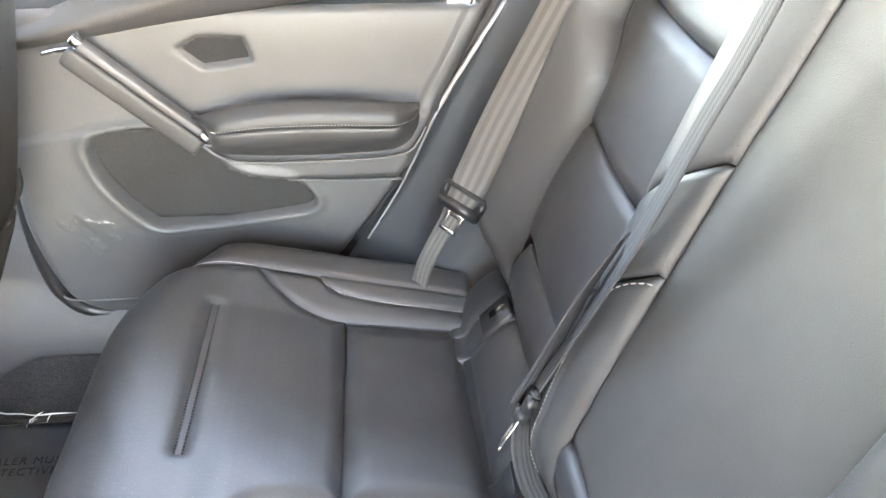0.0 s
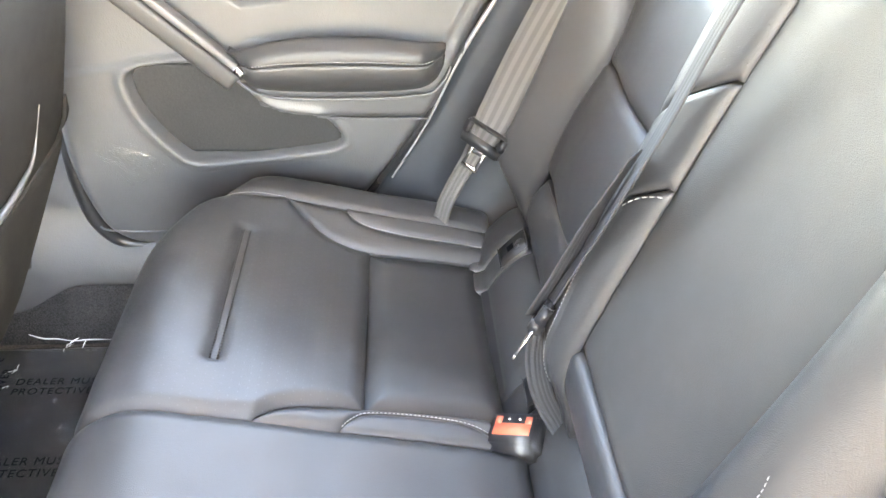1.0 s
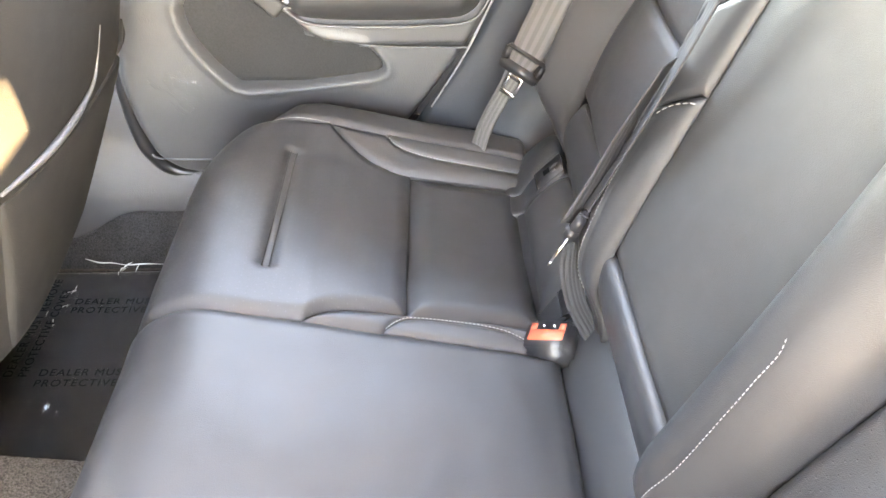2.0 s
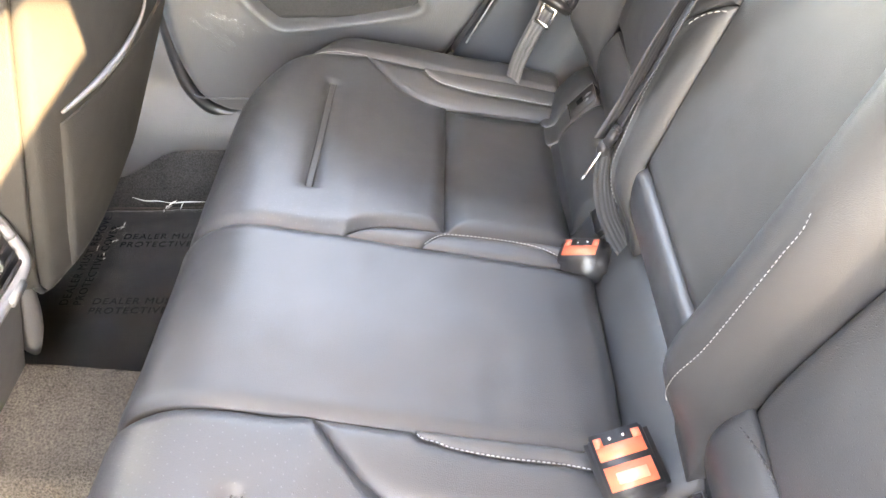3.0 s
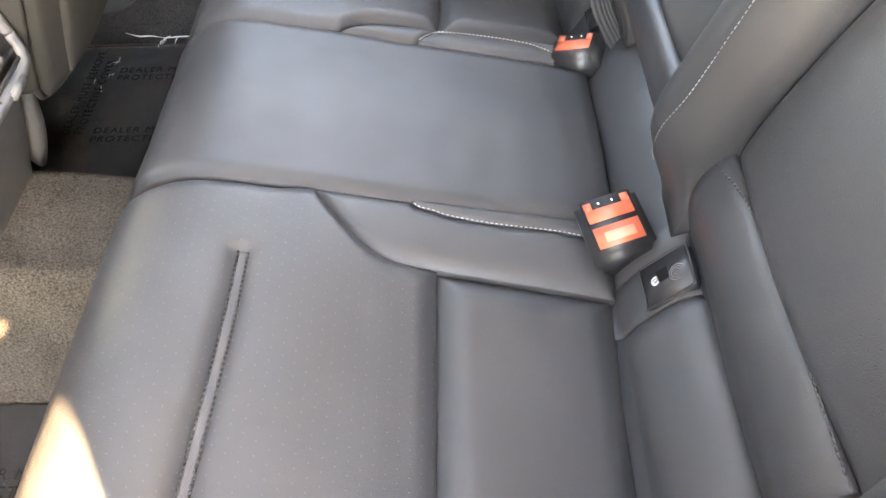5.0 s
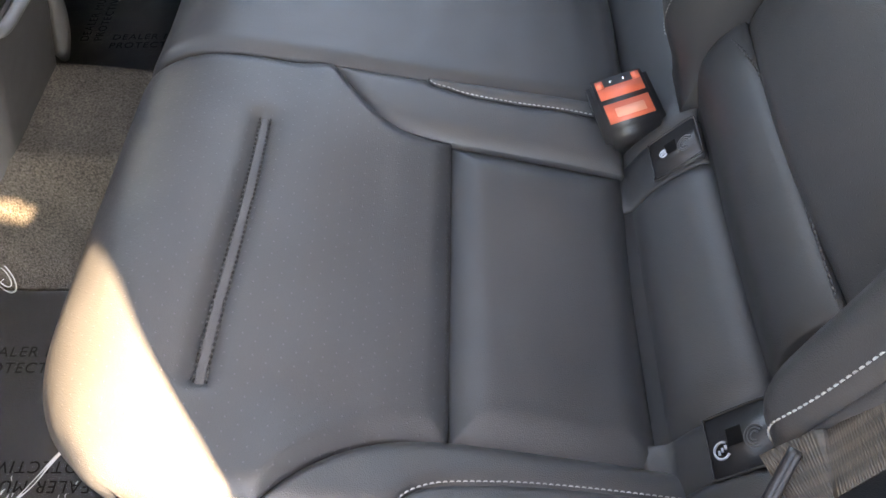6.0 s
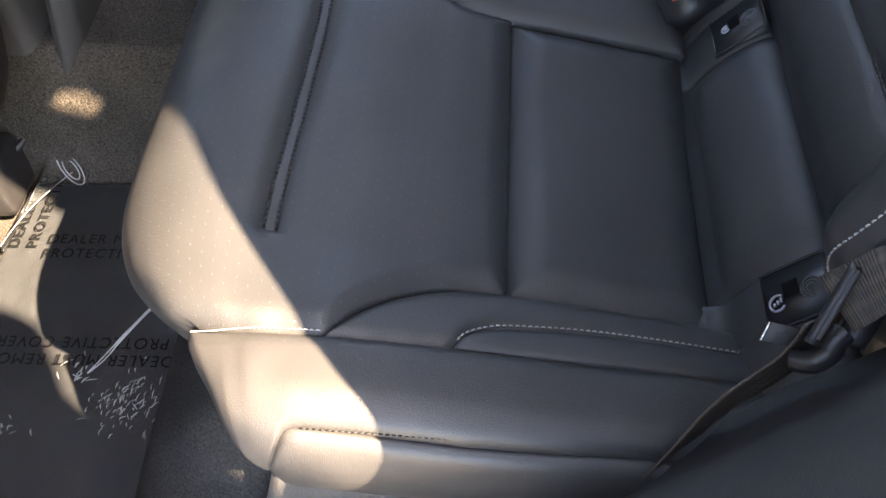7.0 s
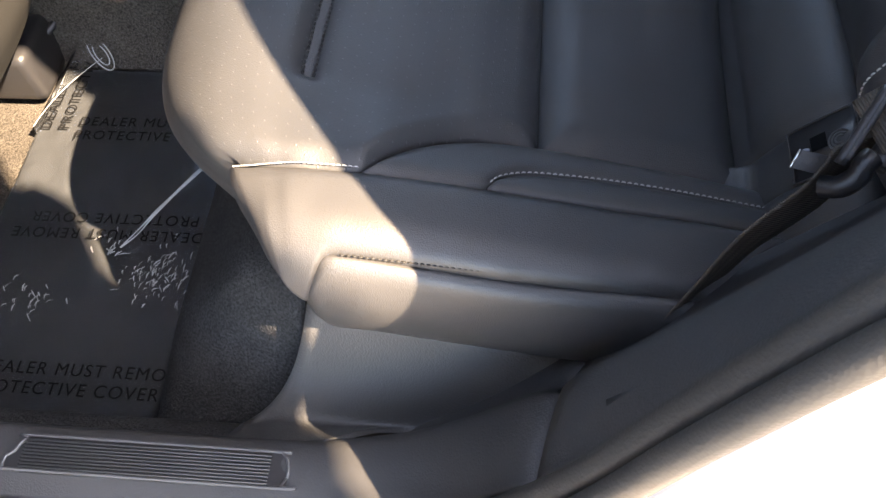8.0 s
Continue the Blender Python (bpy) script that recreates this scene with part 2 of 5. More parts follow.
def thing(name, place, label, category, group="", kind=""):
    ob = new(name)
    ob.location = place
    ob.empty_display_size = 0.05
    tagged(ob, label, category, group, kind)
    return ob


def under(ob, parent):
    """Parents ob while it keeps its place in the world."""
    ob.parent = parent
    ob.matrix_parent_inverse = Matrix.Translation(-parent.location)
    return ob


def sheet(name, P, rows, lo, hi, n, mat, parent, label="", depth=0.005, r=0.013, edges=(1, 1, 1, 1), skirt=0.012,
          disp=None, side=1.0, k=0.8):
    """An upholstered panel: a grid over rows a and columns b between lo(a) and hi(a) on the surface P(a, b), rolled down
    towards its seams, with a turned-in border."""
    nv = n + 1
    verts, uvs, low = [], [], []
    e = 0.0008
    for a in rows:
        b0, b1 = lo(a), hi(a)
        for b in dense(b0, b1, n, k):
            p = Vector(P(a, b))
            nr = (Vector(P(a + e, b)) - p).cross(Vector(P(a, b + e)) - p)
            nr = nr.normalized() * side if nr.length > 0 else Vector((0, 0, 1))
            d = min(abs(a - rows[0]) if edges[0] else 9, abs(a - rows[-1]) if edges[1] else 9,
                    abs(b - b0) if edges[2] else 9, abs(b - b1) if edges[3] else 9)
            off = -depth * (1 - min(d / r, 1)) ** 2
            if disp:
                off += disp(a, b)
            verts.append(p + nr * off)
            low.append(p + nr * (off - skirt))
            uvs.append((a, b))
    nu = len(rows)
    faces = [(i * nv + j, (i + 1) * nv + j, (i + 1) * nv + j + 1, i * nv + j + 1) for i in range(nu - 1) for j in range(n)]
    rim = ([j for j in range(nv)] + [i * nv + n for i in range(1, nu)] + [(nu - 1) * nv + j for j in range(n - 1, -1, -1)]
           + [i * nv for i in range(nu - 2, 0, -1)])
    base = len(verts)
    allv = verts + [low[i] for i in rim]
    alluv = uvs + [uvs[i] for i in rim]
    m = len(rim)
    faces += [(rim[i], rim[(i + 1) % m], base + (i + 1) % m, base + i) for i in range(m)]
    if side < 0:
        faces = [f[::-1] for f in faces]
    me = bpy.data.meshes.new(name)
    me.from_pydata([tuple(v) for v in allv], [], faces)
    layer = me.uv_layers.new(name="UVMap")
    for loop in me.loops:
        layer.data[loop.index].uv = alluv[loop.vertex_index]
    me.update()
    ob = finish(name, me, mat, None, label)
    if parent is not None:
        under(ob, parent)
    return ob


def box(name, size, place, mat, parent=None, label="", bevel=0.004, turn=(0, 0, 0), seg=2, taper=1.0):
    bm = bmesh.new()
    bmesh.ops.create_cube(bm, size=1.0)
    for v in bm.verts:
        s = taper if v.co.z > 0 else 1.0
        v.co = Vector((v.co.x * size[0] * s, v.co.y * size[1] * s, v.co.z * size[2]))
    if bevel:
        bmesh.ops.bevel(bm, geom=list(bm.edges), offset=bevel, segments=seg, affect="EDGES", profile=0.6)
    bmesh.ops.transform(bm, matrix=pose(*place, *turn), verts=bm.verts)
    ob = part(name, bm, mat, None, label)
    if parent is not None:
        under(ob, parent)
    return ob


def tube(name, pts, radius, mat, parent=None, label="", n=40, sides=8, closed=False):
    """A round cord along a smooth curve; radius may be a function of 0..1."""
    path = spline(pts, n)
    bm = bmesh.new()
    rings = []
    upv = Vector((0.13, 0.21, 0.97))
    for i, p in enumerate(path):
        d = (path[min(i + 1, n)] - path[max(i - 1, 0)]).normalized()
        s = d.cross(upv).normalized()
        u = s.cross(d)
        rad = radius(i / n) if callable(radius) else radius
        rings.append([bm.verts.new(p + rad * (math.cos(a) * s + math.sin(a) * u))
                      for a in (2 * math.pi * j / sides for j in range(sides))])
    for x, y in zip(rings, rings[1:]):
        for j in range(sides):
            bm.faces.new((x[j], x[(j + 1) % sides], y[(j + 1) % sides], y[j]))
    bm.faces.new(rings[0][::-1])
    bm.faces.new(rings[-1])
    ob = part(name, bm, mat, None, label)
    if parent is not None:
        under(ob, parent)
    return ob


def ribbon(name, pts, sides_v, width, mat, parent=None, label="", n=60, thick=0.0013, wave=0.0, taper=None):
    """Webbing along a smooth curve; sides_v: the way across it at each given point."""
    path = spline(pts, n)
    cross = spline(sides_v, n)
    bm = bmesh.new()
    uvl = bm.loops.layers.uv.new("UVMap")
    rows, run = [], 0.0
    cols = 7
    for i, p in enumerate(path):
        d = (path[min(i + 1, n)] - path[max(i - 1, 0)]).normalized()
        c = (cross[i] - d * cross[i].dot(d)).normalized()
        nn = d.cross(c)
        if i:
            run += (p - path[i - 1]).length
        wide = width * (taper(i / n) if taper else 1.0)
        top = [(p + c * wide * (j / (cols - 1) - 0.5) + nn * (thick / 2 + wave * math.sin(7 * i / n + 3 * j / cols)), j / (cols - 1)) for j in range(cols)]
        bot = [(q - nn * thick, w) for q, w in reversed(top)]
        rows.append([(bm.verts.new(q), run, w) for q, w in top + bot])
    m = 2 * cols
    for x, y in zip(rows, rows[1:]):
        for j in range(m):
            ring = (x[j], x[(j + 1) % m], y[(j + 1) % m], y[j])
            f = bm.faces.new([v[0] for v in ring])
            for loop, v in zip(f.loops, ring):
                loop[uvl].uv = (v[1], v[2])
    bm.faces.new([v[0] for v in rows[0]][::-1])
    bm.faces.new([v[0] for v in rows[-1]])
    ob = part(name, bm, mat, None, label)
    if parent is not None:
        under(ob, parent)
    return ob


def stitches(name, P, pts, parent, mat=THREAD, pitch=0.0042, length=0.0031, radius=0.00068, side=1.0, lift=0.0):
    """A row of thread stitches along a curve on the surface P."""
    flat = [Vector((a, b, 0)) for a, b in pts]
    total = sum((b - a).length for a, b in zip(flat, flat[1:]))
    count = max(int(total / pitch), 2)
    run = spline(flat, count)
    bm = bmesh.new()
    e = 0.0008
    for i in range(count):
        a, b = run[i], run[i].lerp(run[i + 1], length / pitch)
        p, q = Vector(P(a.x, a.y)), Vector(P(b.x, b.y))
        nr = ((Vector(P(a.x + e, a.y)) - p).cross(Vector(P(a.x, a.y + e)) - p)).normalized() * side
        d = (q - p).normalized()
        s = d.cross(nr).normalized()
        ring = []
        for w, c in ((0, p), (1, p.lerp(q, 0.25)), (1, p.lerp(q, 0.75)), (0, q)):
            g = 0.35 + 0.65 * w
            c = c + nr * (lift + (0.0002 if w else -0.0005))
            ring.append([bm.verts.new(c + radius * g * (math.cos(t) * s + math.sin(t) * nr)) for t in (0, 1.57, 3.14, 4.71)])
        for x, y in zip(ring, ring[1:]):
            for j in range(4):
                bm.faces.new((x[j], x[(j + 1) % 4], y[(j + 1) % 4], y[j]))
    ob = part(name, bm, mat, None)
    return under(ob, parent)


# ---- rear bench cushion ----
NOSE_U = (-0.33, -0.27, -0.22, -0.18, -0.14, -0.105, -0.07, -0.035, 0.0, 0.045, 0.1, 0.2, 0.3, 0.358, 0.42)
NOSE_X = cubic(NOSE_U, (0.05, 0.0, -0.03, -0.062, -0.080, -0.081, -0.063, -0.034, 0.0, 0.045, 0.1, 0.2, 0.3, 0.358, 0.42))
NOSE_Z = cubic(NOSE_U, (0.10, 0.146, 0.19, 0.229, 0.268, 0.304, 0.336, 0.355, 0.360, 0.353, 0.341, 0.318, 0.297, 0.283, 0.27))


def cushion(u, v):
    """The bench's skin: u runs from under the nose over the top to the rear, v across; it curls down past the outer seams."""
    av = abs(v)
    x, z = NOSE_X(u), NOSE_Z(u)
    front = 1 - smooth(-0.10, 0.07, u)
    over = min(max(av - 0.36, 0.0) / 0.17, 1.15)
    x += 0.45 * min(max(av - 0.53, 0.0), 0.075) * (1 - smooth(-0.05, 0.05, u))
    x += 0.050 * over ** 3.4 * front * (1 + 1.9 * (1 - smooth(-0.15, -0.02, u)))
    x -= 0.004 * front * smooth(0.05, 0.15, -v) * (1 - smooth(0.46, 0.52, av))
    z -= 0.010 * min(over, 1.0) ** 2 * (1 - smooth(-0.05, 0.10, u))
    z -= 0.024 * smooth(0.12, 0.36, av) * (1 - smooth(0.44, 0.53, av)) * smooth(-0.02, 0.17, u)
    z += 0.004 * (1 - smooth(0.0, 0.12, av)) * smooth(-0.1, 0.1, u)
    # the outer shelf keeps its height up to a short front edge
    k = smooth(0.49, 0.542, av) * (1 - smooth(0.03, 0.07, u))
    if k > 0:
        xo = min(-0.011 + 0.72 * (av - 0.524), 0.044)
        x1 = z1 = 0.0
        for step in (-0.04, -0.02, 0.0, 0.02, 0.04):
            w = u + step
            if w > -0.07:
                xs, zs = xo + (w + 0.07) / 0.12 * (0.05 - xo), 0.350 - 0.016 * (max(0.05 - w, 0) / 0.12) ** 2
            else:
                xs, zs = xo + 0.3 * (-0.07 - w), 0.334 + 1.0 * (w + 0.07)
            x1, z1 = x1 + xs / 5, z1 + zs / 5
        x, z = x + (x1 - x) * k, z + (z1 - z) * k
    y, w, R = av, av - 0.555, 0.036
    z += 0.004 * smooth(0.50, 0.56, av) * smooth(0.0, 0.1, u)
    if w > 0:
        a = min(w / R, 1.35)
        y = 0.555 + R * math.sin(a)
        z -= R * (1 - math.cos(a))
        if w / R > 1.35:
            rest = w - 1.35 * R
            y += rest * math.cos(1.35) - 0.35 * rest * rest / 0.1
            z -= rest * math.sin(1.35)
    return (x, math.copysign(y, v), z)


IN_SEAM = 0.120
OUT_SEAM = cubic((-0.33, -0.05, 0.0, 0.09, 0.17, 0.36), (0.522, 0.523, 0.526, 0.522, 0.519, 0.518))
BOL_IN = cubic((0.097, 0.105, 0.118, 0.14, 0.165, 0.203, 0.279, 0.353), (0.120, 0.130, 0.144, 0.161, 0.170, 0.174, 0.179, 0.183))
BOL_OUT = cubic((0.09, 0.105, 0.124, 0.144, 0.165, 0.203, 0.275, 0.352), (0.522, 0.502, 0.484, 0.471, 0.463, 0.459, 0.462, 0.466))
ST_IN = cubic((0.18, 0.184, 0.192, 0.209, 0.259, 0.31, 0.332), (0.120, 0.126, 0.132, 0.139, 0.143, 0.141, 0.136))
ST_OUT = cubic((0.17, 0.175, 0.184, 0.201, 0.259, 0.36), (0.519, 0.510, 0.503, 0.497, 0.492, 0.494))


def SIDE_LOW(a):
    """The lower seam of the side panel, which turns down at the front corner."""
    end = min(0.58 + 0.42 * (a + 0.09), 0.64)
    return end + (0.588 - end) * smooth(0.050, 0.078, a) - 0.006 * smooth(0.18, 0.30, a)


def groove_at(v, s):
    """Where the pressed channel runs; the near one is a little askew."""
    return 0.05 - 0.006 * smooth(0.22, 0.45, abs(v)) * (s < 0)


def groove(u, v, s=1):
    """The pressed channel of the welt, and a few sitting creases."""
    av = abs(v)
    ends = smooth(0.19, 0.203, av) * (1 - smooth(0.44, 0.453, av))
    d = -0.0085 * math.exp(-((u - groove_at(v, s)) / 0.0095) ** 2) * ends
    puff = 0.005 * smooth(0.06, 0.10, u) * (1 - smooth(0.15, 0.2, u))
    return d + puff + 0.0015 * noise.noise(Vector((u * 14, v * 14, 3.3))) + 0.0006 * noise.noise(Vector((u * 45, v * 30, 1.3)))


def crease(u, v):
    return 0.0018 * noise.noise(Vector((u * 12, v * 12, 8.1))) + 0.0006 * noise.noise(Vector((u * 45, v * 30, 4.1)))


bench = thing("rear_bench", (0.1, 0, 0.05), "black leatherette rear bench cushion with three seats and white stitching", "car seat")
sheet("centre_panel", cushion, dense(-0.235, 0.366, 90, 0.3), lambda a: -IN_SEAM, lambda a: IN_SEAM, 40, LEATHER, bench,
      "plain black leatherette centre panel", disp=crease, depth=0.006, r=0.016)
for sgn in (1, -1):
    def skin(u, v, s=sgn):
        return cushion(u, s * v)
    def BOL(a, s=sgn):
        return BOL_IN(a) - s * 0.017 * smooth(0.095, 0.165, a)
    def ST(a, s=sgn):
        return ST_IN(a) + s * 0.0075 * smooth(0.18, 0.20, a) * (1 - smooth(0.30, 0.335, a))
    sheet("front_seat_panel", skin, [-0.235 + 0.438 * i / 120 for i in range(121)],
          lambda a: IN_SEAM if a < 0.097 else BOL(a), lambda a: OUT_SEAM(a) if a < 0.09 else BOL_OUT(a), 84, LEATHER_HOLES, bench,
          "finely perforated black leatherette", disp=lambda u, v, s=sgn: groove(u, v, s), side=sgn, depth=0.010, r=0.020, k=0.5)
    sheet("rear_seat_panel", skin, dense(0.203, 0.353, 40), BOL, BOL_OUT, 60, LEATHER, bench, disp=crease, side=sgn, depth=0.014, r=0.028)
    sheet("inner_bolster", skin, dense(0.0975, 0.355, 44, 0.2), lambda a: IN_SEAM if a < 0.18 else ST(a) if a < 0.332 else 0.136 - (a - 0.332) * 0.5, BOL, 18,
          LEATHER_SIDE, bench, side=sgn, depth=0.007, r=0.016)
    sheet("inner_piped_strip", skin, dense(0.1805, 0.345, 30, 0.2), lambda a: IN_SEAM, lambda a: ST(a) if a < 0.332 else 0.136 - (a - 0.332) * 0.5, 8,
          LEATHER_SIDE, bench, side=sgn, depth=0.003, r=0.006)
    sheet("outer_bolster", skin, dense(0.0905, 0.37, 44, 0.2), BOL_OUT, lambda a: OUT_SEAM(a) if a < 0.17 else ST_OUT(a), 18, LEATHER_SIDE, bench,
          side=sgn, depth=0.007, r=0.014)
    sheet("outer_piped_strip", skin, dense(0.1705, 0.37, 30, 0.2), ST_OUT, OUT_SEAM, 8, LEATHER_SIDE, bench, side=sgn, depth=0.003, r=0.006)
    def wrap(u, v, s=sgn):
        """The side panel is drawn taut round the front corner."""
        w = (1 - smooth(-0.06, 0.16, u)) * smooth(0.530, 0.565, v)
        p = Vector(cushion(u, s * v))
        if w > 0:
            near = [Vector(cushion(u + du, s * (v + dv))) for du in (-0.04, -0.02, 0.0, 0.02, 0.04) for dv in (-0.016, -0.008, 0.0, 0.008, 0.016)]
            p = p.lerp(sum(near, Vector()) / len(near), w)
        return p
    sheet("side_panel", wrap, [-0.115 + 0.485 * i / 90 for i in range(91)], OUT_SEAM, SIDE_LOW, 34, LEATHER_SIDE, bench,
          side=sgn, depth=0.005, r=0.012, disp=crease, skirt=0.003)
    sheet("lower_side_panel", skin, dense(0.057, 0.37, 44, 0.3), SIDE_LOW, lambda a: 0.718 + 0.062 * smooth(0.056, 0.11, a), 24, LEATHER_SIDE, bench,
          side=sgn, depth=0.004, r=0.01)
    st_in = [(0.1815, ST(0.1815) + 0.002)] + [(a, ST(a) + 0.002) for a in (0.186, 0.192, 0.2, 0.209, 0.23, 0.259, 0.285, 0.31, 0.33)]
    stitches("stitching", skin, st_in, bench, side=sgn, lift=-0.0015)
    st_out = [(a, ST_OUT(a) - 0.002) for a in (0.172, 0.175, 0.179, 0.184, 0.192, 0.201, 0.225, 0.259, 0.31, 0.365)]
    stitches("stitching", skin, st_out, bench, side=sgn, lift=-0.0015)
    # welt strip lying in the pressed channel
    def channel(u, v, s=sgn):
        return cushion(u + groove_at(v, s) - 0.05, s * v)
    welt = sheet("welt", channel, [0.0455 + 0.009 * i / 6 for i in range(7)], lambda a: 0.198, lambda a: 0.446, 40, WELT, bench, side=sgn, depth=0.0015, r=0.002,
                 disp=lambda u, v: -0.0058, skirt=0.004, label="stitched welt strip")
    for u0 in (0.0462, 0.0538):
        stitches("welt_stitching", channel, [(u0, 0.199), (u0, 0.32), (u0, 0.445)], welt, mat=THREAD_DARK, side=sgn, lift=-0.0046, pitch=0.0046, radius=0.0010)
    # the seam thread round the top of the side panel
    stitches("seam_thread", skin, [(-0.03, 0.524), (0.0, 0.525), (0.045, 0.523), (0.09, 0.520)], bench, side=sgn, lift=-0.002, pitch=0.0036, radius=0.0005)
    stitches("seam_thread", skin, [(0.085, 0.586), (0.11, 0.585), (0.17, 0.582)], bench, mat=THREAD_DARK, side=sgn, lift=-0.002, pitch=0.0036)
box("seat_base", (0.46, 1.04, 0.22), (0.24, 0, 0.112), CARPET_DARK, bench, "dark carpeted seat base", bevel=0.02)

# ---- rear strip with child-seat anchor covers ----
STRIP = cubic((0.0, 0.02, 0.045, 0.068, 0.09, 0.12), (0.264, 0.289, 0.309, 0.322, 0.326, 0.314))


def strip(a, v):
    return (0.350 + 0.68 * a + 0.013 * (1 - smooth(0.13, 0.18, abs(v))), v, STRIP(a) - 0.008 * smooth(0.49, 0.53, abs(v)))


filler = thing("seat_gap_filler", (0.38, 0, 0.25), "black leatherette roll between bench cushion and backrest", "car seat")
FLAPS = {1: ((0.165, 0.210), (0.412, 0.455)), -1: ((0.183, 0.232), (0.448, 0.490))}
sheet("centre_roll", strip, dense(-0.022, 0.115, 22, 0.2), lambda a: -FLAPS[-1][0][0], lambda a: FLAPS[1][0][0], 24, LEATHER, filler, depth=0.008, r=0.020)
for sgn in (1, -1):
    def roll_skin(a, v, s=sgn):
        return strip(a, s * v)
    (f0, f1), (g0, g1) = FLAPS[sgn]
    sheet("outer_roll", roll_skin, dense(-0.004, 0.115, 22, 0.2), lambda a: f1, lambda a: g0, 34, LEATHER, filler, side=sgn, depth=0.008, r=0.020)
    sheet("edge_roll", roll_skin, dense(-0.022, 0.115, 22, 0.2), lambda a: g1, lambda a: 0.53, 10, LEATHER, filler, side=sgn, depth=0.004, r=0.01)
    for h0, h1 in FLAPS[sgn]:
        sheet("anchor_flap", roll_skin, dense(-0.02, 0.115, 22, 0.2), lambda a: h0, lambda a: h1, 10, LEATHER, filler, side=sgn, depth=0.002, r=0.006,
              disp=lambda a, b: -0.004)


def anchor_cover(y):
    """A plastic frame with a black patch for its slot's shade, a printed round child-seat mark and an embossed one."""
    cover = thing("anchor_cover", (0.385, y, 0.30), "black plastic child-seat anchor cover with white symbol in the seat gap", "anchor cover", "child-seat anchors")
    m = pose(0.3868, y, 0.3115, 0, -47, 0)

    def put(bm, name, mat, label="", host=cover):
        bmesh.ops.transform(bm, matrix=m, verts=bm.verts)
        return under(part(name, bm, mat, None, label), host)
    bm = bmesh.new()
    outer = [(-0.022, -0.018), (-0.019, -0.021), (0.021, -0.021), (0.025, -0.017), (0.025, 0.017), (0.021, 0.021), (-0.019, 0.021), (-0.022, 0.018)]
    loops = []
    for loop_pts, flip, low in ((outer, 1, -0.008),):
        a = [bm.verts.new((p[0], p[1], low)) for p in loop_pts]
        b = [bm.verts.new((p[0], p[1], 0.0005)) for p in loop_pts]
        for i in range(len(a)):
            j = (i + 1) % len(a)
            bm.faces.new((a[i], a[j], b[j], b[i])[::flip])
        loops.append(b)
    edges = []
    for lp in loops:
        edges += [bm.edges.get((lp[i], lp[(i + 1) % len(lp)])) for i in range(len(lp))]
    bmesh.ops.triangle_fill(bm, edges=edges, use_beauty=True)
    bmesh.ops.recalc_face_normals(bm, faces=bm.faces)
    plate_ob = put(bm, "frame", PLASTIC_DARK)
    tube("rim", [m @ Vector((x, yy, 0.0005)) for x, yy in outer + outer[:1]], 0.0009, PLASTIC_DARK, plate_ob, n=60, sides=6)
    # Flat black patch on the closed plate, painted in for the slot's shade.
    bm = bmesh.new()
    bmesh.ops.create_grid(bm, x_segments=2, y_segments=2, size=0.5)
    for v in bm.verts:
        v.co = Vector((v.co.x * 0.011 - 0.0015, v.co.y * 0.012 + 0.0035, 0.0012))
    put(bm, "slot_shade_patch", PRINT, host=plate_ob)
    for rad in (0.003, 0.0052, 0.0074):
        arc = [m @ Vector((0.012 + rad * math.cos(t), -0.001 + rad * math.sin(t), 0.0007)) for t in [0.5 + i * 0.75 for i in range(7)]]
        tube("embossed_mark", arc, 0.0006, PLASTIC_GREY, cover, n=24, sides=6)
    if y > 0:
        return cover
    big = y < -0.3
    size = 0.0056 if big else 0.0034
    ink = WHITE_ICON
    cx, cy = (-0.0115, -0.004) if big else (-0.0085, 0.0005)
    lift = 0.002
    ring = [m @ Vector((cx + size * math.cos(t), cy + size * math.sin(t), lift)) for t in [0.9 + i * 0.6 for i in range(9)]]
    tube("printed_ring", ring, 0.0009, ink, cover, "white printed child-seat symbol" if big else "", n=40, sides=6)
    for k in range(3):
        blob = [m @ Vector((cx - 0.4 * size + 0.45 * size * k, cy - 0.4 * size + 0.2 * size * k + 0.5 * size * t, lift)) for t in (0, 0.5, 1)]
        tube("printed_figure", blob, 0.0010, ink, cover, n=8, sides=6)
    return cover


for y in (-0.469, -0.208, 0.188, 0.434):
    anchor_cover(y)

# ---- rear backrest ----
B0, BUP, BN = Vector((0.36, 0, 0.30)), Vector((0.289, 0, 0.957)), Vector((-0.957, 0, 0.289))


def back_at(q, v, h):
    p = B0 + BUP * q + BN * (h - 0.055 * max(q - 0.14, 0.0))
    return (p.x, v, p.z)


CREASE = cubic((0.04, 0.08, 0.14, 0.21, 0.3, 0.45, 0.7), (0.181, 0.183, 0.188, 0.199, 0.213, 0.230, 0.25))
PANEL_EDGE = cubic((0.1, 0.13, 0.31, 0.41, 0.48, 0.7), (0.110, 0.111, 0.116, 0.115, 0.112, 0.11))


NEAR_CREASE = cubic((0.04, 0.08, 0.14, 0.21, 0.3, 0.45, 0.7), (0.172, 0.170, 0.173, 0.181, 0.185, 0.192, 0.20))


SLEEVE_NEAR = cubic((0.03, 0.075, 0.10, 0.14, 0.20, 0.25, 0.276, 0.290, 0.299, 0.31), (0.118, 0.128, 0.137, 0.1455, 0.150, 0.1515, 0.152, 0.148, 0.140, 0.13))
SLEEVE_FAR = cubic((0.03, 0.075, 0.10, 0.14, 0.18, 0.22, 0.26, 0.285, 0.30), (0.118, 0.126, 0.127, 0.130, 0.137, 0.139, 0.140, 0.139, 0.136))


def crease_of(q, v):
    return NEAR_CREASE(q) if v < 0 else CREASE(q)


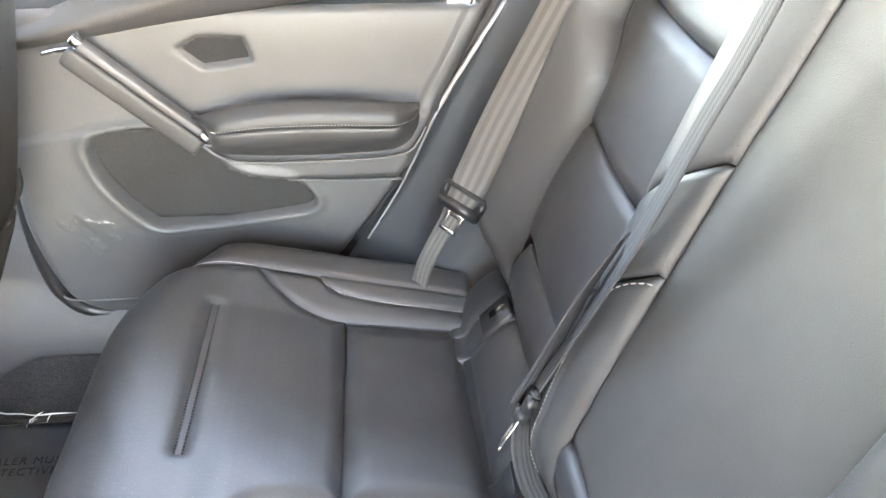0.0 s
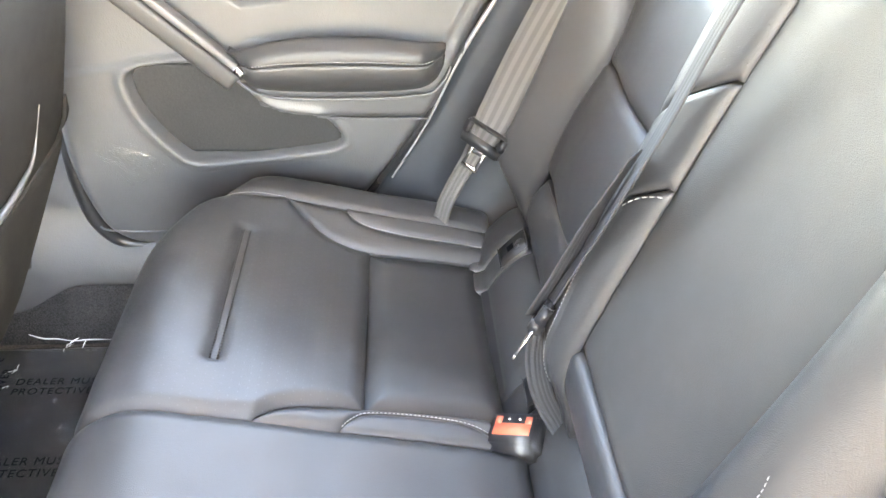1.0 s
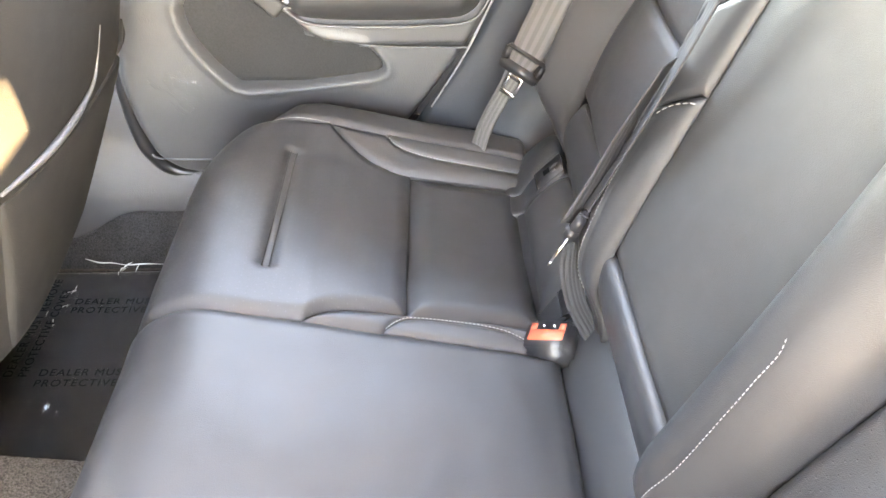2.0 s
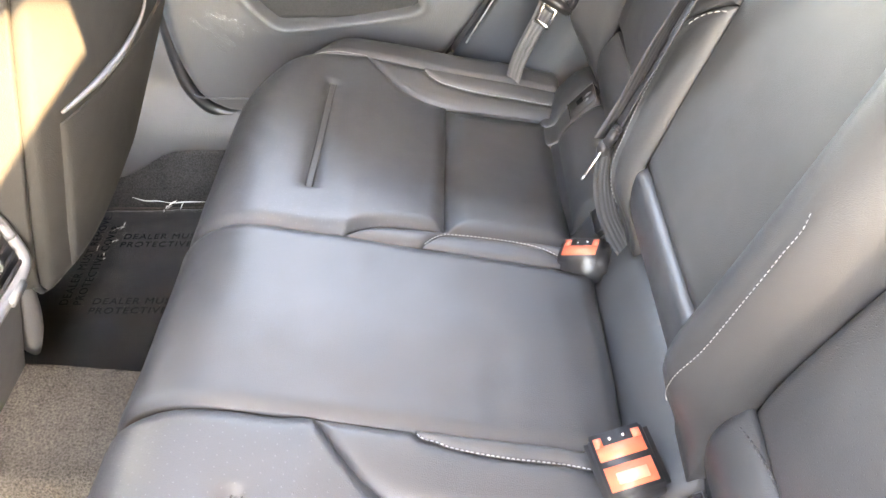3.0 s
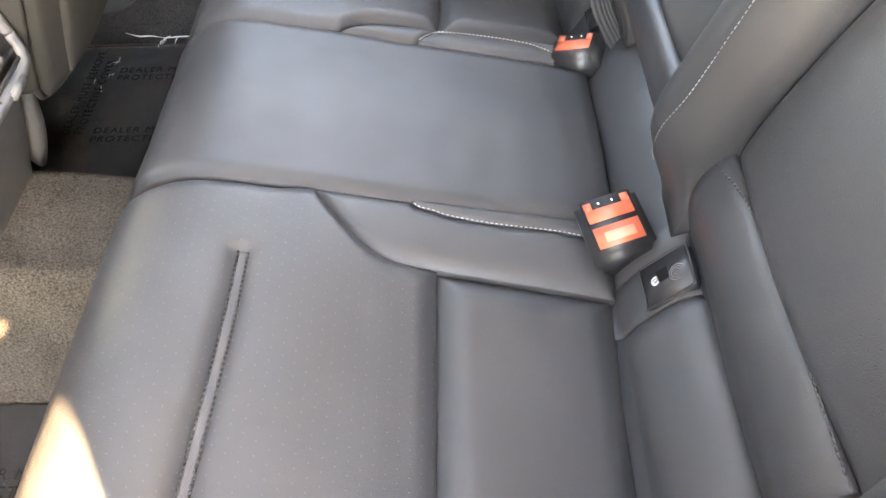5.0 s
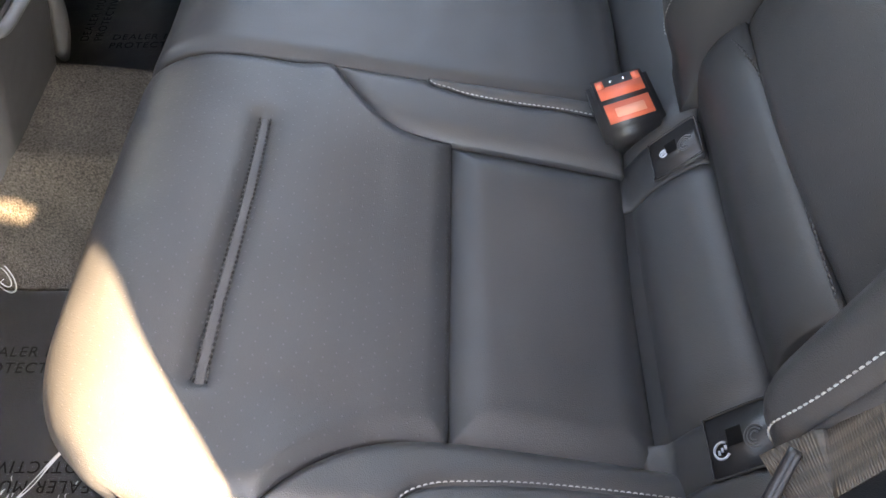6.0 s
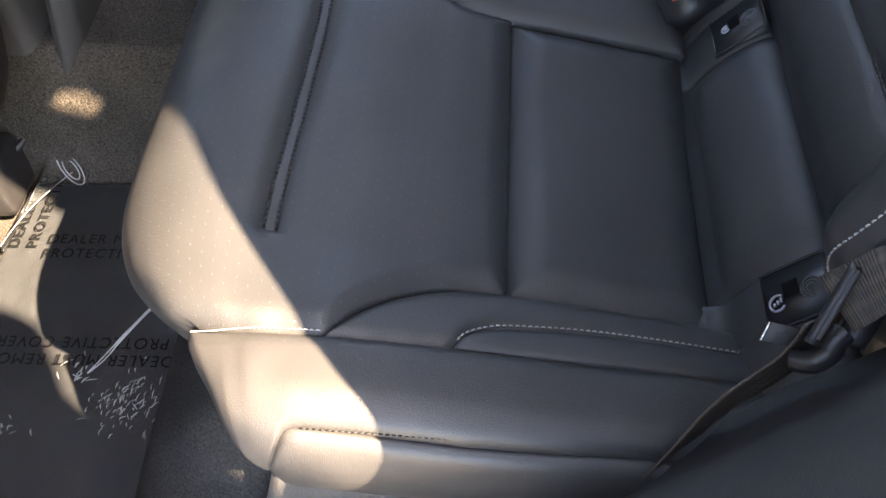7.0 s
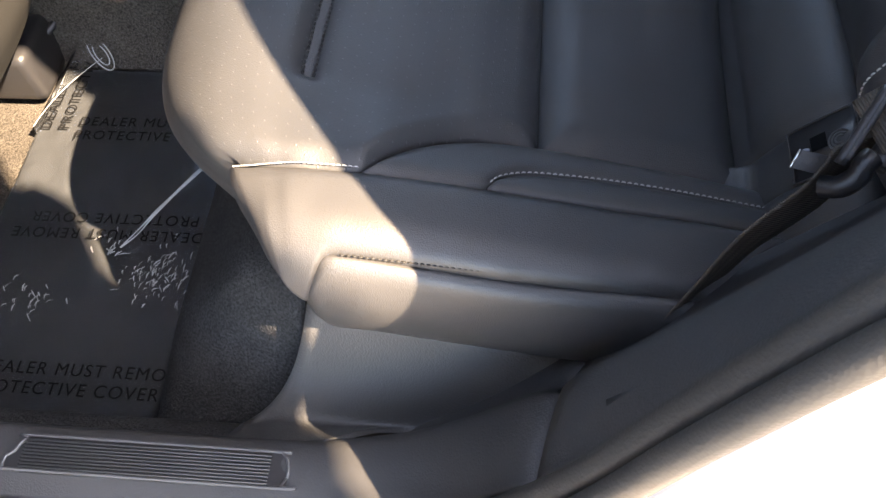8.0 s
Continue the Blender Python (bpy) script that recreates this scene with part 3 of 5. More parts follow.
def centre_back(q, v):
    return back_at(q, v, 0.002 * math.cos(v * 12))


def low_back(q, v):
    t = min(max((q - 0.045) / 0.09, 0), 1)
    return back_at(q, v, -0.036 + 0.036 * t + 0.014 * math.sin(math.pi * min(t * 0.9, 1)))


def roll_back(q, v):
    c0, c1 = PANEL_EDGE(q) - 0.007, crease_of(q, v)
    t = min(max((abs(v) - c0) / (c1 - c0), 0), 1)
    rise = 0.034 * math.sin(math.pi * t) ** 0.75 * smooth(0.03, 0.13, q)
    return back_at(q, v, rise - 0.028 * t - 0.03 * (1 - smooth(0.03, 0.10, q)) * (1 - t))


def insert_back(q, v):
    c1 = crease_of(q, v)
    t = min(max((abs(v) - c1) / (0.43 - c1), 0), 1)
    return back_at(q, v, -0.033 + 0.008 * math.sin(math.pi * t) + 0.006 * math.sin(max(min((q - 0.128) / 0.152, 1), 0) * math.pi))


def hip_back(q, v):
    t = min(max((q - 0.040) / 0.09, 0), 1)
    return back_at(q, v, -0.040 + 0.009 * t + 0.016 * math.sin(math.pi * t))


NEAR_WING = cubic((0.04, 0.13, 0.22, 0.29, 0.33, 0.37, 0.41, 0.7), (0.447, 0.442, 0.432, 0.427, 0.430, 0.446, 0.470, 0.485))
FAR_WING = cubic((0.04, 0.13, 0.22, 0.28, 0.33, 0.37, 0.40, 0.7), (0.462, 0.458, 0.450, 0.446, 0.450, 0.465, 0.484, 0.490))


def wing_back(q, v):
    w0 = FAR_WING(q) if v > 0 else NEAR_WING(q)
    t = (abs(v) - w0) / (0.522 - w0)
    h = -0.034 + 0.060 * math.sin(math.pi * 0.5 * min(max(t * 1.35, 0), 1)) * smooth(0.03, 0.12, q) - 0.012 * max(t - 0.6, 0)
    if t > 1:
        h -= 0.16 * (t - 1) ** 1.3
    return back_at(q, v, h)


backrest = thing("folding_rear_bench", (0.42, 0, 0.3), "black leatherette split rear backrest with padded rolls and white stitching", "car seat")
sheet("centre_back_panel", centre_back, dense(0.136, 0.70, 40, 0.3), lambda q: -PANEL_EDGE(q), PANEL_EDGE, 24, LEATHER_CENTRE, backrest,
      "smooth olive-grey leatherette centre panel", depth=0.004, r=0.010, disp=crease, side=1)
sheet("centre_low_panel", low_back, dense(0.045, 0.134, 18, 0.3), lambda q: -0.118, lambda q: 0.118, 24, LEATHER, backrest, depth=0.006, r=0.012, side=1)
for sgn in (1, -1):
    def mir(fn, s=sgn):
        return lambda q, v: fn(q, s * v)
    side_crease = CREASE if sgn > 0 else NEAR_CREASE
    wing_in = FAR_WING if sgn > 0 else NEAR_WING
    rb, ib, hb, wb = mir(roll_back), mir(insert_back), mir(hip_back), mir(wing_back)
    if sgn > 0:
        # the seams across the far roll run downwards as they round it
        def rb(q, v):
            return roll_back(q - 1.0 * smooth(0.22, 0.30, q) * max(v - 0.114, 0.0), v)
    # the outer sleeve of the roll lies over its inner half along the stitched line
    line = SLEEVE_FAR if sgn > 0 else SLEEVE_NEAR
    def sleeve(q, v):
        return 0.0022 * smooth(-0.001, 0.002, v - line(q)) * (1 - smooth(0.29, 0.30, q))
    for q0, q1 in ((0.03, 0.302), (0.305, 0.400), (0.403, 0.70)) if sgn > 0 else ((0.03, 0.70),):
        sheet("back_roll", rb, dense(q0, q1, 36, 0.3), lambda q: PANEL_EDGE(q) - 0.007, side_crease, 44, LEATHER_BACK if q0 > 0.4 else LEATHER, backrest,
              side=sgn, depth=0.003, r=0.010, k=0.3, skirt=0.03, disp=sleeve)
    stitches("stitching", rb, [(q, line(q) + 0.0025) for q in (0.075, 0.10, 0.14, 0.18, 0.22, 0.25, 0.272, 0.285)], backrest, mat=THREAD_DIM, side=sgn, lift=0.0026, radius=0.0004)
    if sgn > 0:
        stitches("stitching", rb, [(0.297, 0.113), (0.298, 0.120), (0.298, 0.128), (0.294, 0.136), (0.287, 0.141)], backrest, side=sgn, lift=0.0003)
    sheet("hip_roll", hb, dense(0.030, 0.128, 20, 0.3), lambda q: 0.168, lambda q: 0.44, 34, LEATHER, backrest, side=sgn, depth=0.004, r=0.01, disp=crease)
    sheet("lower_insert", ib, dense(0.124, 0.283, 30, 0.5), side_crease, lambda q: wing_in(q) + 0.012, 34, LEATHER_BACK, backrest, "perforated black leatherette insert", side=sgn, depth=0.005, r=0.012)
    sheet("middle_insert", ib, dense(0.284, 0.431, 30, 0.5), side_crease, lambda q: wing_in(q) + 0.012, 34, LEATHER_BACK, backrest, "perforated black leatherette insert", side=sgn, depth=0.009, r=0.02)
    sheet("upper_insert", ib, dense(0.432, 0.70, 30, 0.5), side_crease, lambda q: wing_in(q) + 0.012, 34, LEATHER_BACK, backrest, side=sgn, depth=0.007, r=0.014)
    sheet("back_wing", wb, dense(0.04, 0.70, 50, 0.3), wing_in, lambda q: 0.522, 26, LEATHER_SIDE, backrest,
          side=sgn, depth=0.006, r=0.013)
    sheet("wing_side", wb, dense(0.04, 0.70, 40, 0.3), lambda q: 0.523, lambda q: 0.575, 14, LEATHER_SIDE, backrest, side=sgn, depth=0.004, r=0.008)
    stitches("stitching", wb, [(0.06, 0.492), (0.09, 0.503), (0.128, 0.510), (0.173, 0.512), (0.3, 0.511)] if sgn < 0 else [(0.5, 0.47), (0.6, 0.47)], backrest, side=sgn, lift=0.0003)
    # serrated piping along the lower edge of the insert
    stitches("piping", hb, [(0.116, 0.182), (0.122, 0.205), (0.127, 0.24), (0.1275, 0.33), (0.1265, 0.43)], backrest, mat=LEATHER_SIDE, side=sgn, lift=-0.001, pitch=0.0046, length=0.0046, radius=0.0011)
box("backrest_shell", (0.08, 1.08, 0.68), (0.585, 0, 0.60), PLASTIC_DARK, backrest, "plain dark backrest shell", bevel=0.02, turn=(0, 16.8, 0))

# ---- car floor ----
def floor_z(y):
    side = 1 - smooth(0.075, 0.135, abs(y))
    return 0.195 * side


def floor_skin(x, y):
    return (x, y, floor_z(y) * (1 - 0.12 * smooth(-0.3, -0.05, x)) - 0.006 + 0.0025 * noise.noise(Vector((x * 9, y * 9, 0.7))))


floor = sheet("floor", floor_skin, [-1.3 + 2.25 * i / 60 for i in range(61)], lambda a: -0.66, lambda a: 0.72, 150, CARPET, None, edges=(0, 0, 0, 0), k=0.0, skirt=0.03)
tagged(floor, "grey-brown carpeted car floor with a central tunnel", "floor", kind="structure")


def words(text, size, m, host, mirrored=False):
    """Printed block letters laid flat as a mesh."""
    cu = bpy.data.curves.new("letters", "FONT")
    cu.body, cu.size, cu.extrude, cu.space_character = text, size, 0.0002, 1.15
    tmp = bpy.data.objects.new("letters", cu)
    scene.collection.objects.link(tmp)
    bpy.context.view_layer.update()
    me = bpy.data.meshes.new_from_object(tmp.evaluated_get(bpy.context.evaluated_depsgraph_get()))
    bpy.data.objects.remove(tmp)
    me.transform(m)
    return under(finish("lettering", me, PRINT, None, "black block letters on the cover", flat=True), host)


def mat_skin(x, y):
    ripple = 0.004 * noise.noise(Vector((x * 7, y * 7, 5))) + 0.0015 * noise.noise(Vector((x * 30, y * 30, 2)))
    lip = 0.02 * smooth(0.55, 0.62, -y)
    return (x, y, 0.004 + ripple + lip)


def film_skin(x, y):
    p = mat_skin(x, y)
    w = 0.0035 * abs(noise.noise(Vector((x * 22, y * 13, 9)))) + 0.006 * abs(noise.noise(Vector((x * 60, y * 50, 4)))) ** 2
    return (x, y, p[2] + 0.002 + w)


def floor_mat(sgn, spots):
    label = "black carpet floor mat under clear printed protective film"
    mat = thing("floor_mat", (-0.25, 0.36 * sgn, 0.0), label, "floor mat", "rear floor mats")
    lo, hi = (-0.60, -0.122) if sgn < 0 else (0.122, 0.610)
    fore = -0.412 if sgn < 0 else -0.62
    sheet("mat_pad", mat_skin, dense(fore, -0.158, 60, 0.3), lambda a: lo, lambda a: hi, 60, MAT_BLACK, mat, side=1, depth=0.003, r=0.006, skirt=0.005, k=0.3)
    film = sheet("protective_film", film_skin, dense(fore + (0.004 if sgn < 0 else 0.02), -0.162, 90, 0.0), lambda a: lo + 0.004, lambda a: hi - 0.004, 90, FILM, mat, "clear crinkled plastic film", edges=(0, 0, 0, 0), skirt=0.0005, k=0.0)
    film.visible_shadow = False
    for text, x, y, turn in spots:
        words(text, 0.019, pose(x, y, 0.0165, 0, 0, turn), film)
    return mat


def slivers(name, spot, spread_xy, count, seed, host, size=0.010, mat=None):
    """Glints on the crinkled film, put in as short bent pale slivers."""
    rng = random.Random(seed)
    bm = bmesh.new()
    for _ in range(count):
        x, y = spot[0] + rng.gauss(0, spread_xy[0]), spot[1] + rng.gauss(0, spread_xy[1])
        ang = rng.gauss(1.25, 0.45)
        ln, w = size * rng.uniform(0.3, 1.0), size * rng.uniform(0.03, 0.07)
        d, c = Vector((math.cos(ang), math.sin(ang), rng.uniform(-0.1, 0.3))), Vector((-math.sin(ang), math.cos(ang), rng.uniform(-0.4, 0.4)))
        z = film_skin(x, y)[2] + 0.004
        rows = []
        for t in (-0.5, 0.0, 0.5):
            p = Vector((x, y, z)) + d * ln * t + Vector((0, 0, 0.002 * (1 - 4 * t * t))) + c * 0.1 * ln * (t * t)
            k = w * (1.2 - 1.6 * abs(t))
            rows.append([bm.verts.new(p - c * k), bm.verts.new(p + Vector((0, 0, k))), bm.verts.new(p + c * k)])
        for a, b in zip(rows, rows[1:]):
            for j in (0, 1):
                bm.faces.new((a[j], a[j + 1], b[j + 1], b[j]))
    return tagged(under(part(name, bm, mat or FILM_EDGE, None), host), "pale slivers standing for glints on crinkled clear film", kind="stuff")


NEAR = []
for yy, turn in ((-0.228, 0), (-0.548, 0)):
    NEAR += [("DEALER MUST REMOVE", -0.352, yy, turn), ("PROTECTIVE COVER", -0.352, yy - 0.021, turn)]
NEAR += [("DEALER MUST REMOVE", -0.155, -0.375, 180), ("PROTECTIVE COVER", -0.165, -0.354, 180),
         ("DEALER MUST REMOVE", -0.385, -0.235, 90), ("PROTECTIVE COVER", -0.362, -0.235, 90)]
near_mat = floor_mat(-1, NEAR)
slivers("crinkle_glints", (-0.195, -0.425), (0.018, 0.019), 110, 3, near_mat, 0.010)
slivers("crinkle_glints", (-0.325, -0.462), (0.016, 0.010), 26, 5, near_mat, 0.012)
slivers("crinkle_glints", (-0.265, -0.395), (0.014, 0.010), 12, 8, near_mat, 0.016)
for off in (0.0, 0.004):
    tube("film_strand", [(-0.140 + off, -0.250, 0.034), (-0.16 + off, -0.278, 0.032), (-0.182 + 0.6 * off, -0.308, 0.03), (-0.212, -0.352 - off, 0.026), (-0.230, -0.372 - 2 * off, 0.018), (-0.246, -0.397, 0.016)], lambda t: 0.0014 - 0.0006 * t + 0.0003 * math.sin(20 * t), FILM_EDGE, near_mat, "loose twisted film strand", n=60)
for grow, sink in ((1.0, 0.0), (0.62, 0.002)):
    tube("film_loop", [Vector((-0.35, -0.124, 0.032 - sink)) + grow * (Vector((0.0165, -0.0155, -0.012)) * math.cos(a) + Vector((0.0085, 0.005, 0.005)) * math.sin(a))
                       for a in [math.pi * (0.9 + i / 6) for i in range(12)]], 0.0009, FILM_EDGE, near_mat, "curled clear film loop", n=60)


def flap(t, w):
    p = Vector((-0.352, -0.118, 0.02)).lerp(Vector((-0.395, -0.245, 0.014)), t)
    return (p.x - 0.035 * w * (1 - 0.5 * t), p.y + 0.012 * w, p.z + 0.02 * math.sin(3 * w + 2 * t) + 0.01 * w)


under(sheet("film_flap", flap, [i / 20 for i in range(21)], lambda a: 0.0, lambda a: 1.0, 12, FILM, None, "raised flap of clear film", edges=(0, 0, 0, 0), skirt=0.0004, k=0.0), near_mat)
tube("flap_edge", [Vector(flap(i / 8, 1.0)) for i in range(9)], 0.0005, FILM_EDGE, near_mat, n=30, sides=6)
tube("flap_edge", [Vector(flap(i / 8, 0.0)) for i in range(9)], 0.0005, FILM_EDGE, near_mat, n=30, sides=6)
FAR = []
for yy in (0.352, 0.51):
    FAR += [("DEALER MUST REMOVE", -0.352, yy, 0), ("PROTECTIVE COVER", -0.352, yy - 0.021, 0)]
FAR += [("DEALER MUST REMOVE", -0.39, 0.35, 90), ("PROTECTIVE COVER", -0.368, 0.35, 90)]
far_mat = floor_mat(1, FAR)
# The turned-up edge carries its glint in the pale colour.
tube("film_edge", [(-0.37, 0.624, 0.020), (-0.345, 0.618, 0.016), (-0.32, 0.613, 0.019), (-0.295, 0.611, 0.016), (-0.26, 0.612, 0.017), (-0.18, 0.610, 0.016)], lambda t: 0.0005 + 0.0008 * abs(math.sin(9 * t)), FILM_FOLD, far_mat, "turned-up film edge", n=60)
slivers("crinkle_glints", (-0.30, 0.610), (0.010, 0.005), 6, 2, far_mat, 0.018, FILM_FOLD)
slivers("crinkle_glints", (-0.367, 0.545), (0.004, 0.005), 4, 4, far_mat, 0.018, FILM_FOLD)
slivers("crinkle_glints", (-0.375, 0.50), (0.010, 0.02), 5, 6, far_mat, 0.014, FILM_FOLD)

# ---- sills, pillar trims and body ----
EDGE_X = cubic((0.0, 0.12, 0.16, 0.25, 0.38, 0.52, 0.70, 0.93, 1.15), (0.02, 0.06, 0.115, 0.185, 0.255, 0.325, 0.415, 0.535, 0.655))


def side_line(s):
    """The door opening's lower and rear edge: along the sill, then up the pillar. s is in metres from the bend."""
    pts = SIDE
    i = min(max(int((s + 0.9) / 1.9 * (len(pts) - 1)), 0), len(pts) - 2)
    t = (s + 0.9) / 1.9 * (len(pts) - 1) - i
    return pts[i].lerp(pts[i + 1], min(max(t, 0), 1))


SIDE = spline([(-1.0, 0, 0.118), (-0.6, 0, 0.118), (-0.3, 0, 0.118), (-0.05, 0, 0.120), (0.06, 0, 0.132), (0.13, 0, 0.172), (0.19, 0, 0.255),
               (0.255, 0, 0.38), (0.325, 0, 0.52), (0.415, 0, 0.70), (0.464, 0, 0.81), (0.497, 0, 0.90), (0.545, 0, 1.0), (0.63, 0, 1.15)], 190)


def lean_in(z):
    """How far the lower rear pillar bows inwards."""
    return 0.022 * smooth(0.28, 0.50, z) * (1 - smooth(0.58, 0.74, z))


def trim_skin(sgn, inner, outer):
    def f(s, t):
        # the joint between sill and pillar runs straight across, not square to the bend
        s -= 0.032 * (1 - min(max(t, 0), 1)) * math.exp(-((s - 0.165) / 0.13) ** 2)
        p = side_line(s)
        up = smooth(-0.05, 0.35, s)
        y0, y1 = inner - 0.03 * up, outer - lean_in(p.z)
        y = y0 + (y1 - y0) * t
        # the upright part turns inwards behind the seat
        fall = (1 - t) ** 2
        x = p.x + up * 0.014 + up * 0.06 * (1 - t) + 0.04 * up * fall
        z = p.z + 0.010 * math.sin(math.pi * min(max(t, 0), 1)) - (1 - up) * 0.06 * (1 - smooth(-0.05, 0.28, t)) + up * 0.02 * (1 - t)
        return (x, sgn * y, z)
    return f


def side_trims(sgn):
    inn, out = (0.614 if sgn < 0 else 0.672, 0.69)
    f = trim_skin(sgn, inn, out)
    seam = 0.165
    sill = thing("sill_trim", (-0.2, sgn * 0.65, 0.05), "black plastic door sill trim", "sill trim", "sill trims")
    sheet("sill_cover", f, dense(-0.9, seam - 0.003, 70, 0.1), lambda a: -0.55 * smooth(-0.12, 0.06, a), lambda a: 1.0, 30, PLASTIC, sill, side=sgn, depth=0.005, r=0.02, edges=(0, 1, 0, 0), k=0.2)
    pillar = thing("pillar_trim", (0.4, sgn * 0.62, 0.2), "black plastic rear pillar trim beside the seat", "pillar trim", "pillar trims")
    sheet("pillar_cover", f, dense(seam + 0.001, 1.0, 60, 0.1), lambda a: -0.55, lambda a: 1.0, 30, PLASTIC, pillar, side=sgn, depth=0.004, r=0.008, edges=(1, 0, 0, 0), k=0.2)
    # rubber seals and painted flange outside the trim
    for name, y, r, mat in (("inner_seal", 0.701, 0.010, RUBBER), ("outer_seal", 0.719, 0.009, RUBBER)):
        line = []
        for i in range(0, 191, 10):
            p = SIDE[i]
            up = smooth(-0.05, 0.35, -0.9 + 1.9 * i / 190)
            line.append((p.x - 0.002 + (0.013 if name == "inner_seal" else 0.010) * up, sgn * (y - lean_in(p.z) - 0.05 * smooth(0.55, 1.15, p.z)), p.z - 0.006 + 0.004 * up))
        tube(name, line, r, mat, pillar, n=150, sides=10)
    return sill, pillar


sill_near, pillar_near = side_trims(-1)
side_trims(1)


def plate(sgn):
    """The ribbed tread strip set into the sill."""
    host = thing("tread_plate", (-0.1, sgn * 0.65, 0.13), "ribbed black plastic tread plate set in the sill", "tread plate", "tread plates")
    x0, x1, ya, yb = -0.212, 0.021, 0.644, 0.672
    bm = bmesh.new()
    outline = []
    for cx, cy, a0 in ((x1 - 0.008, yb - 0.008, 0), (x0 + 0.008, yb - 0.008, 90), (x0 + 0.022, ya + 0.012, 180), (x1 - 0.012, ya + 0.012, 270)):
        rr = 0.008 if cy > (ya + yb) / 2 else 0.012
        outline += [(cx + rr * math.cos(radians(a0 + d)), cy + rr * math.sin(radians(a0 + d))) for d in (0, 22, 45, 67, 90)]
    top = [bm.verts.new((x, sgn * y, 0.1335)) for x, y in outline]
    low = [bm.verts.new((x, sgn * y, 0.12)) for x, y in outline]
    f = bm.faces.new(top if sgn > 0 else top[::-1])
    for i in range(len(top)):
        j = (i + 1) % len(top)
        bm.faces.new((top[i], top[j], low[j], low[i]))
    bmesh.ops.recalc_face_normals(bm, faces=bm.faces)
    under(part("tread_base", bm, PLASTIC_DARK, None, flat=True), host)
    tube("rim", [(x, sgn * y, 0.134) for x, y in outline] + [(outline[0][0], sgn * outline[0][1], 0.134)], 0.0014, PLASTIC_GREY, host, n=80, sides=6)
    rib = None
    for i in range(9):
        y = ya + 0.004 + i * 0.0027
        if rib is None:
            rib = box("rib", (x1 - x0 - 0.030, 0.0014, 0.003), ((x0 + x1) / 2, sgn * y, 0.1345), PLASTIC, host, bevel=0.0006, seg=1)
            first = y
        else:
            o = new("rib", rib.data)
            under(o, host)
            o.location = (0, sgn * (y - first), 0)
    return host


plate(-1)


SILL_Z = cubic((-0.05, 0.0, 0.06, 0.13), (0.127, 0.130, 0.139, 0.178))


def apron_fn(sgn):
    """Moulded trim that climbs from the floor and sill to the underside of the cushion."""
    def f(a, t):
        x = -0.042 + 0.071 * (1 - (1 - max(t, 0)) ** 2) + 0.42 * a
        y = 0.606 - 0.066 * t + 0.016 * math.sin(math.pi * t) * smooth(0.1, 0.5, a)
        z = 0.095 + 0.115 * smooth(0, 1, t) + 0.03 * smooth(0.3, 1.0, a) - 0.012 * (1 - smooth(0, 0.12, a))
        if t < 0:
            # the lower flange runs out onto the sill
            z += (SILL_Z(min(x, 0.13)) - z) * -t / 0.48
        return (x, sgn * y, z)
    return f


for sgn in (-1, 1):
    ap = sheet("trim", apron_fn(sgn), dense(0.0, 1.0, 50, 0.0), lambda a: -0.48 * (1 - smooth(0.18, 0.36, a)), lambda a: 1.0, 20, PLASTIC_GRAIN, None, side=-sgn, edges=(0, 0, 0, 0), k=0.0, skirt=0.004)
    tagged(ap, "grained dark plastic trim under the cushion edge", "sill trim", kind="structure")
    kick = sheet("trim", (lambda x, t, s=sgn: (x, s * ((0.585 if s < 0 else 0.628) + 0.03 * t + (0.024 * smooth(0.6, 1.0, t) if s < 0 else 0.0)), -0.012 + 0.14 * t - 0.004 * smooth(0.7, 1.0, t))), dense(-1.2, 0.06 if sgn < 0 else -0.032, 60, 0.0), lambda a: 0.0, (lambda x, s=sgn: 1.0 if s < 0 else 0.79 - 0.36 * (1 - smooth(-0.40, -0.27, x))), 12, CARPET_DARK, None, side=sgn, edges=(0, 0, 0, 0), k=0.0, skirt=0.004)
    tagged(kick, "dark carpet lining between floor and sill", "floor lining", kind="structure")


def heel(y, t):
    tt = t * t
    wide = smooth(0.49, 0.61, abs(y))
    return (-0.165 + 0.05 * t + 0.13 * tt + 0.005 * wide * tt, y, -0.01 + 0.215 * t - 0.140 * wide * t)


hb = sheet("trim", heel, [-0.604 + 1.182 * i / 70 for i in range(71)], lambda a: 0.0, lambda a: 1.0, 20, CARPET_DARK, None, side=-1, edges=(0, 0, 0, 0), k=0.0, skirt=0.004)
tagged(hb, "dark speckled carpet rising under the cushion front", "floor lining", kind="structure")


# grey lower pillar trim beyond the far footwell, flaring down into the sill
def flare(z, x):
    reach = smooth(-0.42, -0.26, x)
    fall = 1 - smooth(0.10, 0.21 + 0.05 * (1 - reach), z)
    return (x, 0.708 - 0.020 * (1 - reach) - (0.046 - 0.015 * (1 - reach)) * fall, z + 0.012 * reach * fall)


far_kick = sheet("trim", flare, dense(0.03, 0.72, 70, 0.0), lambda z: -0.75, lambda z: 0.35, 70, PLASTIC_GREY, None, side=-1, edges=(0, 0, 0, 0), k=0.0)
tagged(far_kick, "grey moulded pillar foot and sill trim beyond the footwell", "pillar trim", kind="structure")


